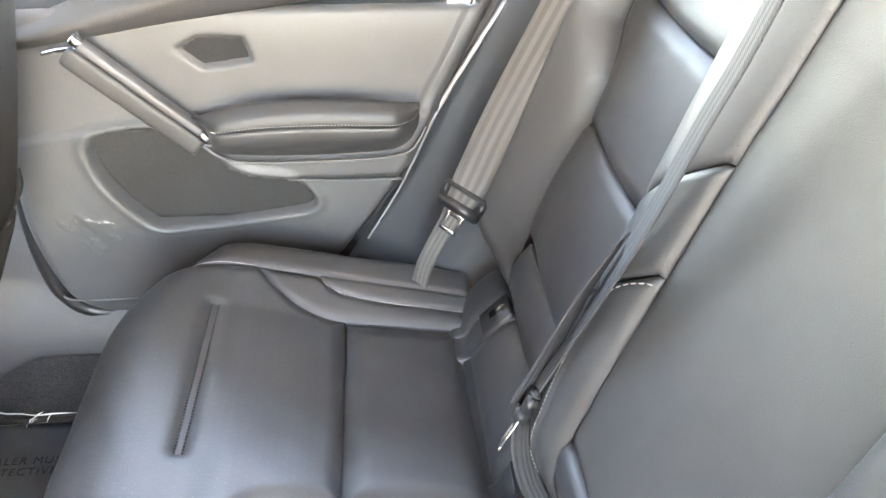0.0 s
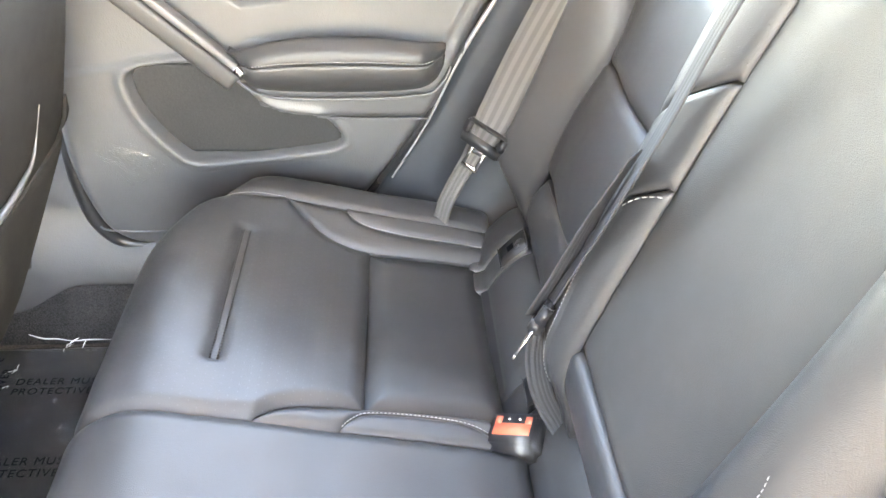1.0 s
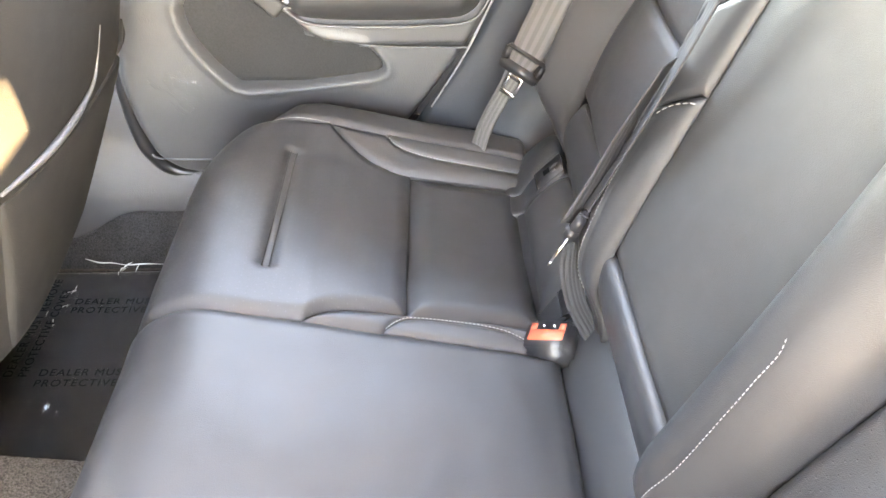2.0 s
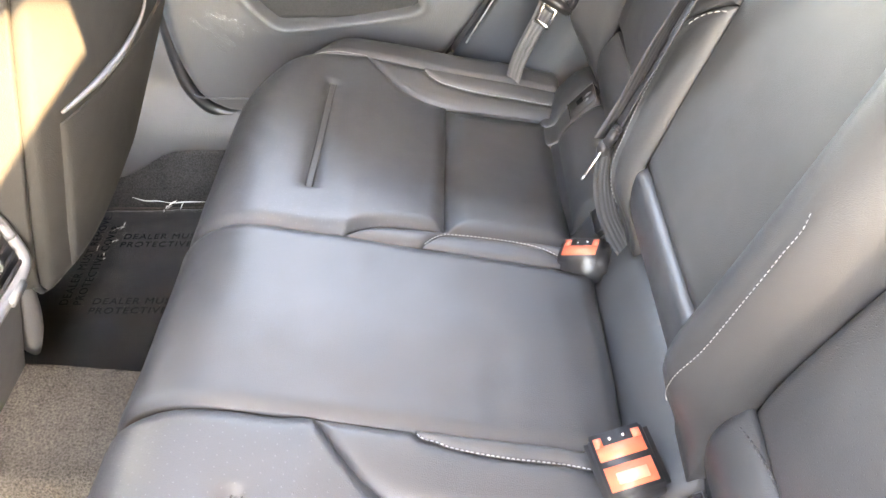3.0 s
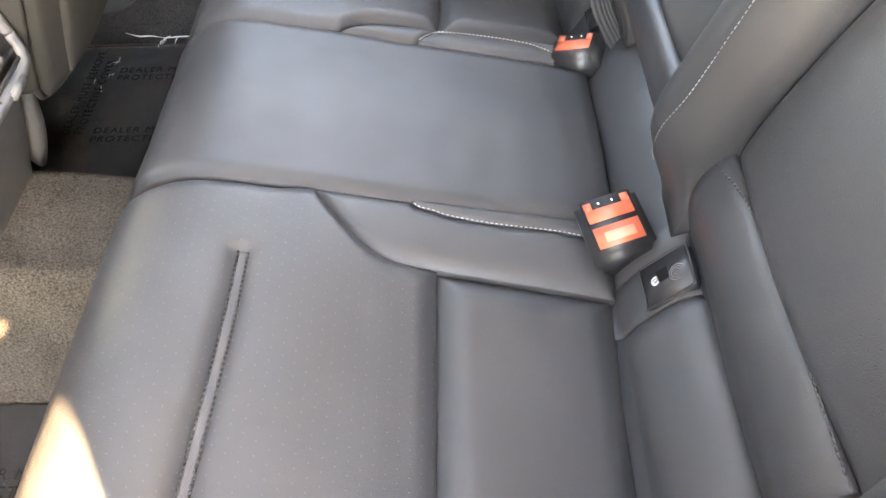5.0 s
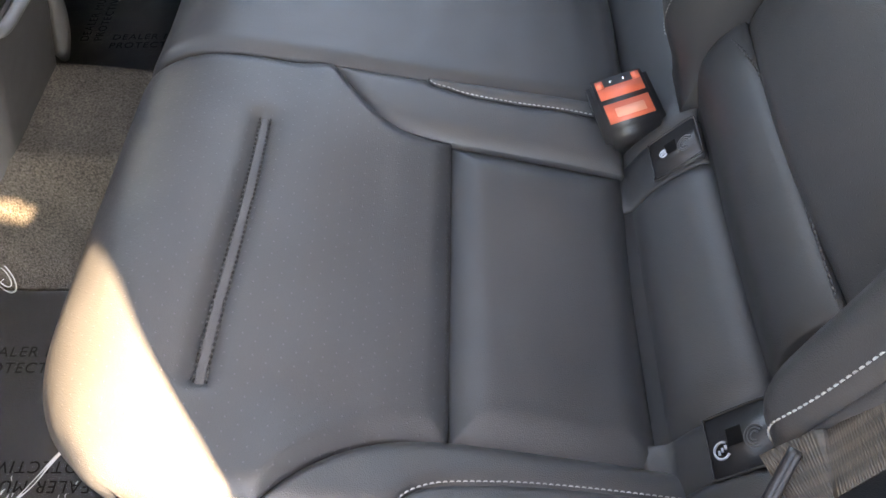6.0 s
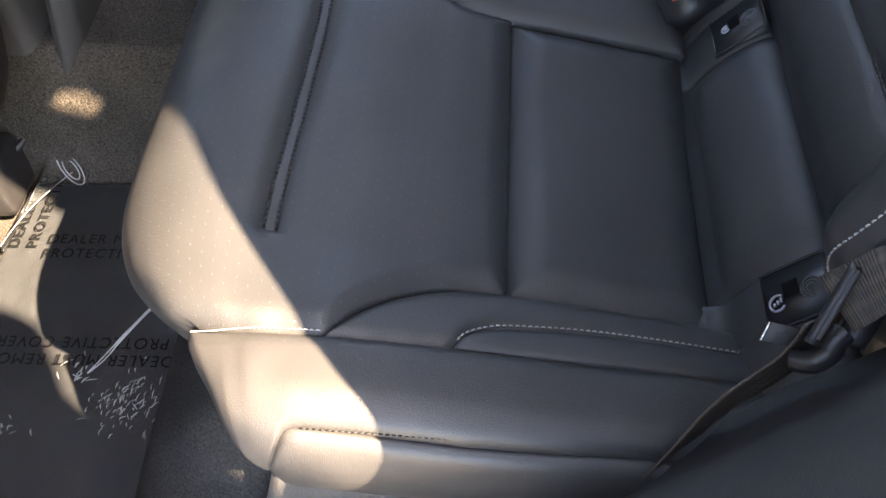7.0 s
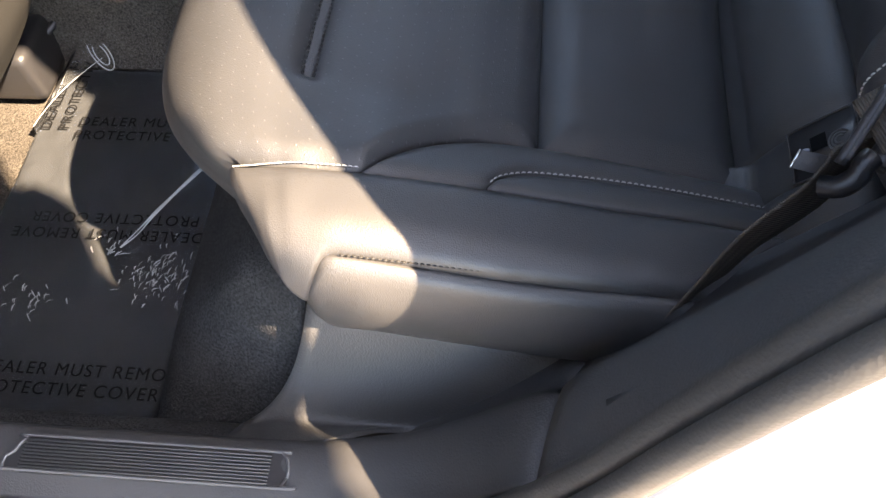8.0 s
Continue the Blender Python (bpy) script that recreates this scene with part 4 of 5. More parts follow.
def body_side(sgn):
    """Painted body panel outside the rear door opening, and the roof rail above it."""
    def quarter(s, t):
        p = side_line(s)
        d = Vector((0.94, 0, -0.34)) if s > 0.3 else Vector((smooth(-0.1, 0.3, s) * 0.94, 0, -1 + 0.66 * smooth(-0.1, 0.3, s)))
        q = p + d * (0.5 * t + 0.024)
        return (q.x, sgn * (0.735 - 0.007 * smooth(-0.05, 0.3, s) + 0.05 * smooth(0, 0.2, t) - 1.4 * lean_in(p.z) - 0.09 * smooth(0.6, 1.15, p.z)), q.z)
    o = sheet("wall_near" if sgn < 0 else "wall_far", quarter, dense(-0.9, 1.0, 60, 0.0), lambda a: 0.0, lambda a: 1.0, 24, WHITE_PAINT, None, side=sgn, edges=(0, 0, 0, 0), k=0.0, skirt=0.01)
    return tagged(o, "white painted car body side round the door opening", "car body", kind="structure")


body_side(-1)
body_side(1)


def slab(name, size, place, mat, label, category, turn=(0, 0, 0), bevel=0.01):
    return tagged(box(name, size, place, mat, None, bevel=bevel, turn=turn), label, category, kind="structure")


XS, YS = (-1.3, -0.62, 0.02, 0.27, 0.50, 0.57, 0.70, 0.92), (-0.592, -0.535, -0.31, -0.108, -0.075, 0.45, 0.60)


def roof_slab(name, z0, z1, mat, label, category, notched):
    """A flat roof layer. The openings for two roof panes, and the slit where the lining stops short above the rear
    door, are added to let light in.
    """
    nx, ny = len(XS) - 1, len(YS) - 1

    def solid(i, j):
        if not (0 <= i < nx and 0 <= j < ny):
            return False
        return not (i == 3 and j == 2 or i == 1 and j in (2, 3, 4) or notched and i == 5 and j == 0)
    bm = bmesh.new()
    vs = {(i, j, k): bm.verts.new((XS[i], YS[j], z)) for i in range(nx + 1) for j in range(ny + 1) for k, z in enumerate((z0, z1))}
    for i in range(nx):
        for j in range(ny):
            if not solid(i, j):
                continue
            c = ((i, j), (i + 1, j), (i + 1, j + 1), (i, j + 1))
            bm.faces.new([vs[(*p, 1)] for p in c])
            bm.faces.new([vs[(*p, 0)] for p in reversed(c)])
            for a, b, di, dj in ((0, 1, 0, -1), (1, 2, 1, 0), (2, 3, 0, 1), (3, 0, -1, 0)):
                if not solid(i + di, j + dj):
                    bm.faces.new((vs[(*c[a], 0)], vs[(*c[b], 0)], vs[(*c[b], 1)], vs[(*c[a], 1)]))
    return tagged(part(name, bm, mat, None, flat=True), label, category, kind="structure")


roof_slab("ceiling", 1.18, 1.23, HEADLINER, "grey fabric headliner with two openings added for light", "ceiling", True)
roof_slab("roof", 1.235, 1.265, WHITE_PAINT, "white painted car roof with two glass panes added for light", "car roof", False)
# Unseen roof panes: the first is sized for a sun patch, the second adds fill.
for pane_name, size, place, roof_mat in (("sun_patch_pane", (0.23, 0.202, 0.005), (0.385, -0.209, 1.25), FRONT_GLASS), ("fill_light_pane", (0.64, 0.76, 0.005), (-0.30, 0.07, 1.25), ROOF_GLASS)):
    tagged(box(pane_name, size, place, roof_mat, None, bevel=0.001), "unseen glass roof pane added to let light in", "window", kind="structure")
for pane_name, sy in (("window_4", -1), ("window_5", 1)):
    tagged(box(pane_name, (0.78, 0.005, 0.46), (-0.95, sy * 0.68, 0.93), FRONT_GLASS, None, bevel=0.001, turn=(12 * sy, 0, 0)), "tinted front door window glass", "window", kind="structure")
for side_name, sy in (("wall_left", -1), ("wall_right", 1)):
    slab(side_name, (0.82, 0.07, 0.72), (-0.97, sy * 0.715, 0.34), PLASTIC, "plain dark front door lining", "car door")
slab("wall_rear", (0.05, 1.2, 1.0), (0.93, 0, 0.5), PLASTIC, "plain dark lining behind the backrest", "car body")
slab("shelf", (0.35, 1.2, 0.03), (0.78, 0, 0.93), FELT, "dark felt parcel shelf behind the backrest", "parcel shelf")
slab("wall_front", (0.3, 1.4, 0.93), (-1.35, 0, 0.44), PLASTIC, "plain dark dashboard", "dashboard", bevel=0.05)
for s in (-1, 1):
    slab("pillar_b", (0.16, 0.06, 1.1), (-0.48, s * 0.685, 0.66), PLASTIC, "dark middle door pillar", "door pillar", turn=(0, -6, 0), bevel=0.02)
    slab("roof_rail", (1.87, 0.10, 0.09), (-0.365, s * 0.605, 1.205), HEADLINER, "roof rail above the doors", "roof rail", bevel=0.008)
    slab("pillar_c", (0.20, 0.17, 0.09), (0.80, s * 0.64, 1.205), HEADLINER, "head of the rear pillar below the roof", "pillar trim", bevel=0.008)
    # Two unseen slabs, added and turned to trim the sun streak on the carpet.
    slab("sun_slit_lower_lip", (0.19, 0.085, 0.034), (0.620, s * 0.619, 1.143), HEADLINER, "unseen lower lip added to narrow the sun slit", "roof rail", turn=(0, 0, 8.6 * s), bevel=0.003)
    slab("sun_slit_upper_lip", (0.19, 0.080, 0.012), (0.630, s * 0.5275, 1.168), HEADLINER, "unseen upper lip added to narrow the sun slit", "ceiling", turn=(0, 0, 15 * s), bevel=0.003)
ground = sheet("ground", lambda x, y: (x, y, -0.34 + 0.01 * noise.noise(Vector((x * 0.6, y * 0.6, 0)))), [-60 + 120 * i / 40 for i in range(41)], lambda a: -60, lambda a: 60, 40, CONCRETE, None, edges=(0, 0, 0, 0), k=0.0)
tagged(ground, "grey tarmac ground outside the car", "ground", kind="structure")

# ---- far door ----
def poly_gap(x, z, pts):
    """Signed distance to a polygon, negative inside."""
    best, inside = 9.0, False
    for i in range(len(pts)):
        (ax, az), (bx, bz) = pts[i], pts[(i + 1) % len(pts)]
        dx, dz = bx - ax, bz - az
        t = min(max(((x - ax) * dx + (z - az) * dz) / (dx * dx + dz * dz), 0), 1)
        best = min(best, math.hypot(x - ax - t * dx, z - az - t * dz))
        if (az > z) != (bz > z) and x < (bx - ax) * (z - az) / (bz - az) + ax:
            inside = not inside
    return -best if inside else best


DOOR_BASE = cubic((0.16, 0.2, 0.33, 0.45, 0.55, 0.62, 0.66), (0.675, 0.668, 0.636, 0.630, 0.634, 0.638, 0.648))
POCKET = [(p.x, p.z) for p in spline([(0.035, 0, 0.452), (0.075, 0, 0.424), (0.128, 0, 0.413), (0.158, 0, 0.385), (0.163, 0, 0.366), (0.145, 0, 0.356), (0.05, 0, 0.342), (-0.042, 0, 0.336), (-0.075, 0, 0.356),
                                      (-0.112, 0, 0.408), (-0.126, 0, 0.452), (-0.12, 0, 0.476), (-0.09, 0, 0.486), (-0.03, 0, 0.487), (0.035, 0, 0.452)], 56)][:-1]
RECESS = ((0.002, 0.590), (0.036, 0.562), (0.102, 0.571), (0.092, 0.604), (0.032, 0.607))
DOOR_FRONT = cubic((0.16, 0.18, 0.21, 0.32, 0.44, 0.7), (-0.155, -0.206, -0.230, -0.241, -0.235, -0.225))
DOOR_REAR = cubic((0.16, 0.28, 0.406, 0.49, 0.64, 0.7), (0.13, 0.205, 0.285, 0.325, 0.40, 0.43))


def door_skin(z, x):
    y = DOOR_BASE(z)
    g = poly_gap(x, z, POCKET)
    y += 0.026 * (1 - smooth(-0.007, 0.001, g))
    y -= 0.004 * math.exp(-((g - 0.006) / 0.007) ** 2)
    y += 0.010 * (1 - smooth(-0.008, 0.001, poly_gap(x, z, RECESS)))
    # lower moulding band under the armrest
    band = smooth(0.02, 0.06, x)
    y -= 0.016 * band * smooth(0.405, 0.420, z) * (1 - smooth(0.50, 0.52, z))
    # a step line running forwards from the handle
    y -= 0.006 * (1 - smooth(-0.004, 0.004, z - 0.49 - 0.16 * (x + 0.1))) * (1 - smooth(-0.06, 0.0, x))
    # raised strip along the rear edge above the armrest
    y -= 0.006 * smooth(-0.033, -0.028, x - DOOR_REAR(z)) * smooth(0.508, 0.516, z)
    # rolled edges
    y += 0.02 * (1 - smooth(0.0, 0.03, x - DOOR_FRONT(z))) ** 2 + 0.012 * (1 - smooth(0.0, 0.02, DOOR_REAR(z) - x)) ** 2
    return (x, y, z)


door = thing("door_1", (0.05, 0.66, 0.16), "grey moulded rear door card with armrest and diagonal silver handle", "car door", kind="structure")
sheet("door_card", door_skin, [0.165 + 0.475 * i / 118 for i in range(119)], DOOR_FRONT, DOOR_REAR, 150, DOOR_GREY, door, "scuffed grey plastic door card",
      side=-1, depth=0.006, r=0.01, k=0.0)


LEDGE = cubic((-0.26, -0.15, -0.08, 0.03, 0.142, 0.26, 0.383, 0.45), (0.577, 0.593, 0.605, 0.624, 0.640, 0.656, 0.671, 0.678))


def sill_skin(z, x):
    return (x, 0.636 + 0.02 * smooth(0.64, 0.72, z) - 0.016 * math.sin(math.pi * smooth(0.632, 0.70, z)), LEDGE(x) + (z - 0.636) * (0.55 + 0.8 * smooth(-0.25, 0.1, x)))


sheet("window_ledge", sill_skin, [0.636 + 0.06 * i / 16 for i in range(17)], lambda z: -0.25, lambda z: 0.44, 30, PLASTIC, door, "dark grey padded ledge under the window", side=-1, depth=0.004, r=0.01, k=0.0)


def pocket_span(z):
    xs = []
    for i in range(len(POCKET)):
        (ax, az), (bx, bz) = POCKET[i], POCKET[(i + 1) % len(POCKET)]
        if (az > z) != (bz > z):
            xs.append(ax + (bx - ax) * (z - az) / (bz - az))
    return min(xs), max(xs)


sheet("pocket_lining", lambda z, x: (x, DOOR_BASE(z) + 0.014, z), [0.344 + 0.136 * i / 24 for i in range(25)], lambda z: pocket_span(z)[0] + 0.0035, lambda z: pocket_span(z)[1] - 0.0035, 30, FELT, door,
      "dark felt pocket lining", side=-1, edges=(0, 0, 0, 0), k=0.0, skirt=0.002)
bm = bmesh.new()
cx, cz = 0.054, 0.585
ring = [bm.verts.new((cx + (x - cx) * 0.9, DOOR_BASE(z) + 0.008, cz + (z - cz) * 0.85)) for x, z in RECESS]
bm.faces.new(ring)
under(part("grille_plate", bm, FELT, None, "dark speaker grille plate"), door)


# a crumpled scrap of clear film stuck to the lower door card
def scrap(a, b):
    n1 = noise.noise(Vector((a * 3.2, b * 1.6, 2.2)))
    n2 = noise.noise(Vector((a * 6 + b * 3, b * 3, 7.7)))
    x = -0.192 + 0.048 * a + 0.042 * b + 0.010 * a * b + 0.006 * n2
    z = 0.366 + 0.006 * a - 0.076 * b + 0.036 * a * b + 0.006 * n1
    return (x, DOOR_BASE(z) - 0.003 - 0.010 * abs(n1) - 0.004 * abs(n2), z)


sheet("film_scrap", scrap, [i / 40 for i in range(41)], lambda a: 0.0, lambda a: 1.0, 24, FILM, door, "crumpled clear film scrap", side=-1, edges=(0, 0, 0, 0), skirt=0.0004, k=0.0)


# armrest pad
ARM_LOW = cubic((0.02, 0.03, 0.05, 0.10, 0.20, 0.27, 0.296, 0.308), (0.486, 0.472, 0.460, 0.454, 0.453, 0.458, 0.470, 0.492))
ARM_TOP = cubic((0.02, 0.05, 0.10, 0.20, 0.308), (0.508, 0.520, 0.531, 0.534, 0.523))


def arm_skin(x, t):
    z0, z1 = ARM_LOW(x), ARM_TOP(x)
    b = math.sin(math.pi * (0.08 + 0.84 * t))
    ends = smooth(0.0, 0.04, x - 0.015) * (1 - 0.6 * smooth(0.27, 0.31, x))
    return (x, 0.618 - 0.040 * b * ends - 0.012 * smooth(0.5, 0.9, t), z0 + (z1 - z0) * t + 0.004 * t)


arm_lower = sheet("armrest_front", arm_skin, dense(0.018, 0.306, 40, 0.5), lambda a: 0.0, lambda a: 0.60, 14, LEATHER_SIDE, door, "black leatherette armrest", depth=0.002, r=0.05, k=0.2, side=1)
sheet("armrest_top", arm_skin, dense(0.018, 0.306, 40, 0.5), lambda a: 0.61, lambda a: 1.0, 12, LEATHER, door, "black leatherette armrest", depth=0.002, r=0.05, k=0.2, side=1)
stitches("stitching", arm_skin, [(0.045, 0.66), (0.1, 0.66), (0.2, 0.66), (0.29, 0.66)], door, side=1, lift=0.0008)
# diagonal handle bar with a bright upper edge
a0, a1 = Vector((-0.098, 0.602, 0.603)), Vector((0.027, 0.592, 0.487))
tilt_deg = math.degrees(math.atan2(a0.z - a1.z, a1.x - a0.x))
mid_p = (a0 + a1) / 2
box("handle_bar", ((a1 - a0).length + 0.02, 0.034, 0.028), (mid_p.x - 0.010, mid_p.y + 0.018, mid_p.z - 0.012), PLASTIC, door, "dark diagonal pull handle", bevel=0.008, turn=(0, tilt_deg, 0), seg=3)
box("handle_edge", ((a1 - a0).length, 0.022, 0.010), (mid_p.x + 0.003, mid_p.y + 0.008, mid_p.z + 0.006), SILVER, door, "satin silver handle edge", bevel=0.003, turn=(0, tilt_deg, 0))
for end, out in ((a0, -1), (a1, 1)):
    box("handle_cap", (0.014, 0.024, 0.011), (end.x + 0.004 * out + 0.003, end.y + 0.008, end.z + 0.006 - 0.003 * out), CHROME, door, "bright handle end cap", bevel=0.003, turn=(0, tilt_deg, 0))
tube("handle_tip", [(-0.146, 0.618, 0.593), (-0.125, 0.612, 0.599), (-0.100, 0.606, 0.603)], 0.0028, CHROME, door, n=10)
tube("step_line", [(0.01, 0.606, 0.472), (0.04, 0.603, 0.474)], 0.0016, SILVER, door, n=8)
tube("moulding_edge", [(0.028, 0.603, 0.474), (0.05, 0.603, 0.456), (0.09, 0.602, 0.448), (0.2, 0.602, 0.447), (0.28, 0.604, 0.452), (0.305, 0.607, 0.470), (0.314, 0.61, 0.49)], 0.0022, PLASTIC_GREY, door, n=40)
tube("band_edge", [(0.128, 0.622, 0.411), (0.2, 0.619, 0.409), (0.285, 0.622, 0.407)], 0.0018, PLASTIC_GREY, door, n=20)
tube("door_seal", [(DOOR_FRONT(z) - 0.010, 0.684, z) for z in (0.62, 0.50, 0.40, 0.30, 0.23, 0.195)] + [(-0.205, 0.690, 0.160), (-0.15, 0.692, 0.150), (0.0, 0.692, 0.150), (0.14, 0.69, 0.155)], 0.012, PLASTIC_DARK, door, "black rubber door seal", n=80, sides=10)
tube("lower_clip", [(-0.225, 0.664, 0.205), (-0.215, 0.662, 0.199), (-0.17, 0.660, 0.197), (-0.11, 0.660, 0.197)], 0.0018, SILVER, door, n=20)
tube("edge_seal", [(0.232, 0.642, 0.30), (0.283, 0.640, 0.390), (0.318, 0.640, 0.470), (0.338, 0.641, 0.510), (0.366, 0.643, 0.558), (0.394, 0.648, 0.602), (0.42, 0.655, 0.64)], lambda t: 0.0016 + 0.0020 * smooth(0.15, 0.75, t), BRIGHT_TRIM, door, "bright door edge strip", n=30)
# window above the door card
tagged(box("window_1", (0.72, 0.005, 0.46), (0.10, 0.655, 0.93), TINTED, None, bevel=0.001, turn=(12, 0, 0)), "tinted side window glass above the far door", "window", kind="structure")


# ---- far side lining beside the backrest ----
def lining(z, t):
    x = DOOR_REAR(min(z, 0.7)) + max(z - 0.7, 0) * 0.5 + 0.012 + 0.30 * t
    return (x, 0.652 - 0.075 * smooth(0, 0.5, t) - 0.01 * t, z)


for s in (1, -1):
    tr = sheet("trim", (lambda z, t, s=s: (lining(z, t)[0], s * lining(z, t)[1], z)), dense(0.22 if s > 0 else 0.32, 1.15, 40, 0.0), lambda a: 0.0, lambda a: 1.0, 24, LINING, None, side=-s, edges=(0, 0, 1, 0), k=0.0)
    tagged(tr, "smooth dark grey side lining beside the backrest", "side lining", kind="structure")


# ---- belts and buckles ----
def latch_plate(host, m, w=0.052):
    """The belt tongue: moulded grip round the webbing slot, and the steel tongue."""
    bm = bmesh.new()
    for cx, sx, sy in ((-w / 2, 0.010, 0.020), (w / 2, 0.010, 0.020)):
        geom = bmesh.ops.create_cube(bm, size=1.0)["verts"]
        for v in geom:
            v.co = Vector((cx + v.co.x * sx, v.co.y * sy + 0.004, v.co.z * 0.011))
    geom = bmesh.ops.create_cube(bm, size=1.0)["verts"]
    for v in geom:
        v.co = Vector((v.co.x * (w + 0.006), v.co.y * 0.014 - 0.010, v.co.z * 0.013))
    geom = bmesh.ops.create_cube(bm, size=1.0)["verts"]
    for v in geom:
        v.co = Vector((v.co.x * (w + 0.006), v.co.y * 0.006 + 0.014, v.co.z * 0.010))
    bmesh.ops.bevel(bm, geom=list(bm.edges), offset=0.0022, segments=2, affect="EDGES")
    bmesh.ops.transform(bm, matrix=m, verts=bm.verts)
    grip = under(part("tongue_grip", bm, PLASTIC_DARK, None, "black moulded belt tongue grip"), host)
    bm = bmesh.new()
    for cx, sx, cy, sy in ((-0.0095, 0.005, -0.03, 0.034), (0.0095, 0.005, -0.03, 0.034), (0, 0.024, -0.0455, 0.006), (0, 0.024, -0.020, 0.010)):
        geom = bmesh.ops.create_cube(bm, size=1.0)["verts"]
        for v in geom:
            v.co = Vector((cx + v.co.x * sx, cy + v.co.y * sy, v.co.z * 0.0025))
    bmesh.ops.bevel(bm, geom=list(bm.edges), offset=0.0006, segments=1, affect="EDGES")
    bmesh.ops.transform(bm, matrix=m, verts=bm.verts)
    under(part("steel_tongue", bm, STEEL, None, "bright steel tongue"), grip)


def facing(place, ahead, normal):
    """A pose whose y runs ahead and whose z is the normal."""
    y = Vector(ahead).normalized()
    x = y.cross(Vector(normal)).normalized()
    z = x.cross(y)
    return Matrix.Translation(place) @ Matrix((x, y, z)).transposed().to_4x4()


belt = thing("seat_belt", (0.30, 0.53, 0.28), "dark ribbed seat belt with its tongue beside the far backrest", "seat belt", "seat belts")
ribbon("webbing", [(0.295, 0.53, 0.27), (0.306, 0.522, 0.33), (0.334, 0.512, 0.40), (0.356, 0.508, 0.446), (0.398, 0.508, 0.549), (0.458, 0.508, 0.679), (0.60, 0.51, 0.98)],
       [(0.7, -0.45, -0.45), (0.75, -0.45, -0.4), (0.8, -0.45, -0.3), (0.82, -0.4, -0.3), (0.85, -0.35, -0.35), (0.85, -0.3, -0.35), (0.85, -0.3, -0.3)], 0.046, WEB_LIGHT, belt, n=90,
       taper=lambda t: 0.5 + 0.5 * smooth(0.17, 0.27, t))
latch_plate(belt, facing((0.352, 0.507, 0.434), (0.40, 0.0, 0.92), (-0.45, -0.86, 0.2)))

belt = thing("centre_seat_belt", (0.38, 0.16, 0.3), "grey centre seat belt hanging folded against the backrest roll", "seat belt", "seat belts")
left = [(0.375, 0.160, 0.440), (0.395, 0.151, 0.495), (0.410, 0.142, 0.543), (0.435, 0.128, 0.631), (0.461, 0.120, 0.723), (0.482, 0.109, 0.800), (0.53, 0.09, 0.97)]
right = [(0.380, 0.146, 0.452), (0.398, 0.127, 0.520), (0.406, 0.113, 0.557), (0.428, 0.090, 0.640), (0.446, 0.072, 0.715), (0.464, 0.060, 0.785), (0.50, 0.04, 0.97)]
up = [(Vector(a) + Vector(b)) / 2 for a, b in zip(left, right)]
ribbon("upper_webbing", up, [(Vector(a) - Vector(b)).normalized() for a, b in zip(left, right)], 0.034, WEB_GREY, belt, n=80,
       taper=lambda t: 0.42 + 0.58 * smooth(0.0, 0.45, t))
ribbon("folded_webbing", [(0.366, 0.158, 0.43), (0.384, 0.158, 0.475), (0.404, 0.150, 0.54), (0.428, 0.136, 0.61)], [(0.9, 0.4, 0.2), (0.85, 0.5, 0.2), (0.8, 0.6, 0.2), (0.7, 0.7, 0.2)], 0.026, WEB_GREY, belt, n=50)
for k, off in enumerate((0.0, 0.006)):
    ribbon("lower_webbing", [(0.368 + off, 0.152, 0.43), (0.366 + off, 0.148, 0.385), (0.374 + off, 0.140, 0.345), (0.390 + off, 0.128, 0.315), (0.402 + off, 0.118, 0.30)],
           [(0.8, 0.2, 0.1), (0.8, 0.25, 0.1), (0.8, 0.25, 0.3), (0.8, 0.3, 0.5), (0.8, 0.3, 0.5)], 0.016, WEB_GREY, belt, n=40)
latch_plate(belt, facing((0.371, 0.147, 0.436), (0.50, 0.15, 0.85), (0.8, -0.4, -0.3)), w=0.018)

belt = thing("near_seat_belt", (0.36, -0.53, 0.3), "dark ribbed seat belt with its tongue beside the near backrest", "seat belt", "seat belts")
ribbon("upper_webbing", [(0.3652, -0.5412, 0.4158), (0.3734, -0.5397, 0.4249), (0.3830, -0.5392, 0.4395), (0.3898, -0.5396, 0.4537), (0.47, -0.528, 0.64), (0.6, -0.535, 0.95)],
       [(0.38, 0.58, 0.78), (0.38, 0.58, 0.78), (0.36, 0.62, 0.70), (0.34, 0.68, 0.60), (0.30, 0.8, 0.4), (0.25, 0.9, 0.2)], 0.031, WEB, belt, n=90)
ribbon("lower_webbing", [(0.3634, -0.5434, 0.4079), (0.3522, -0.5502, 0.3713), (0.3238, -0.5610, 0.3318), (0.300, -0.575, 0.285), (0.275, -0.59, 0.235)],
       [(-0.05, 0.0, 0.98), (-0.19, -0.24, 0.95), (-0.19, -0.24, 0.95), (-0.19, -0.24, 0.95), (-0.19, -0.24, 0.95)], 0.034, WEB, belt, n=60)
grip = tube("tongue_grip", [(0.3499, -0.5567, 0.3866), (0.3569, -0.5606, 0.3919), (0.3635, -0.5590, 0.3988), (0.3655, -0.5553, 0.4039), (0.3697, -0.5516, 0.4063)], 0.0062, PLASTIC_DARK, belt, "black moulded belt tongue grip", n=50)
tube("slot_bar", [(0.3503, -0.5607, 0.4111), (0.3699, -0.5320, 0.4360)], 0.0030, PLASTIC_DARK, grip, n=12)
tube("slot_bar", [(0.3531, -0.5600, 0.4140), (0.3704, -0.5347, 0.4364)], 0.0018, PLASTIC, grip, n=12)
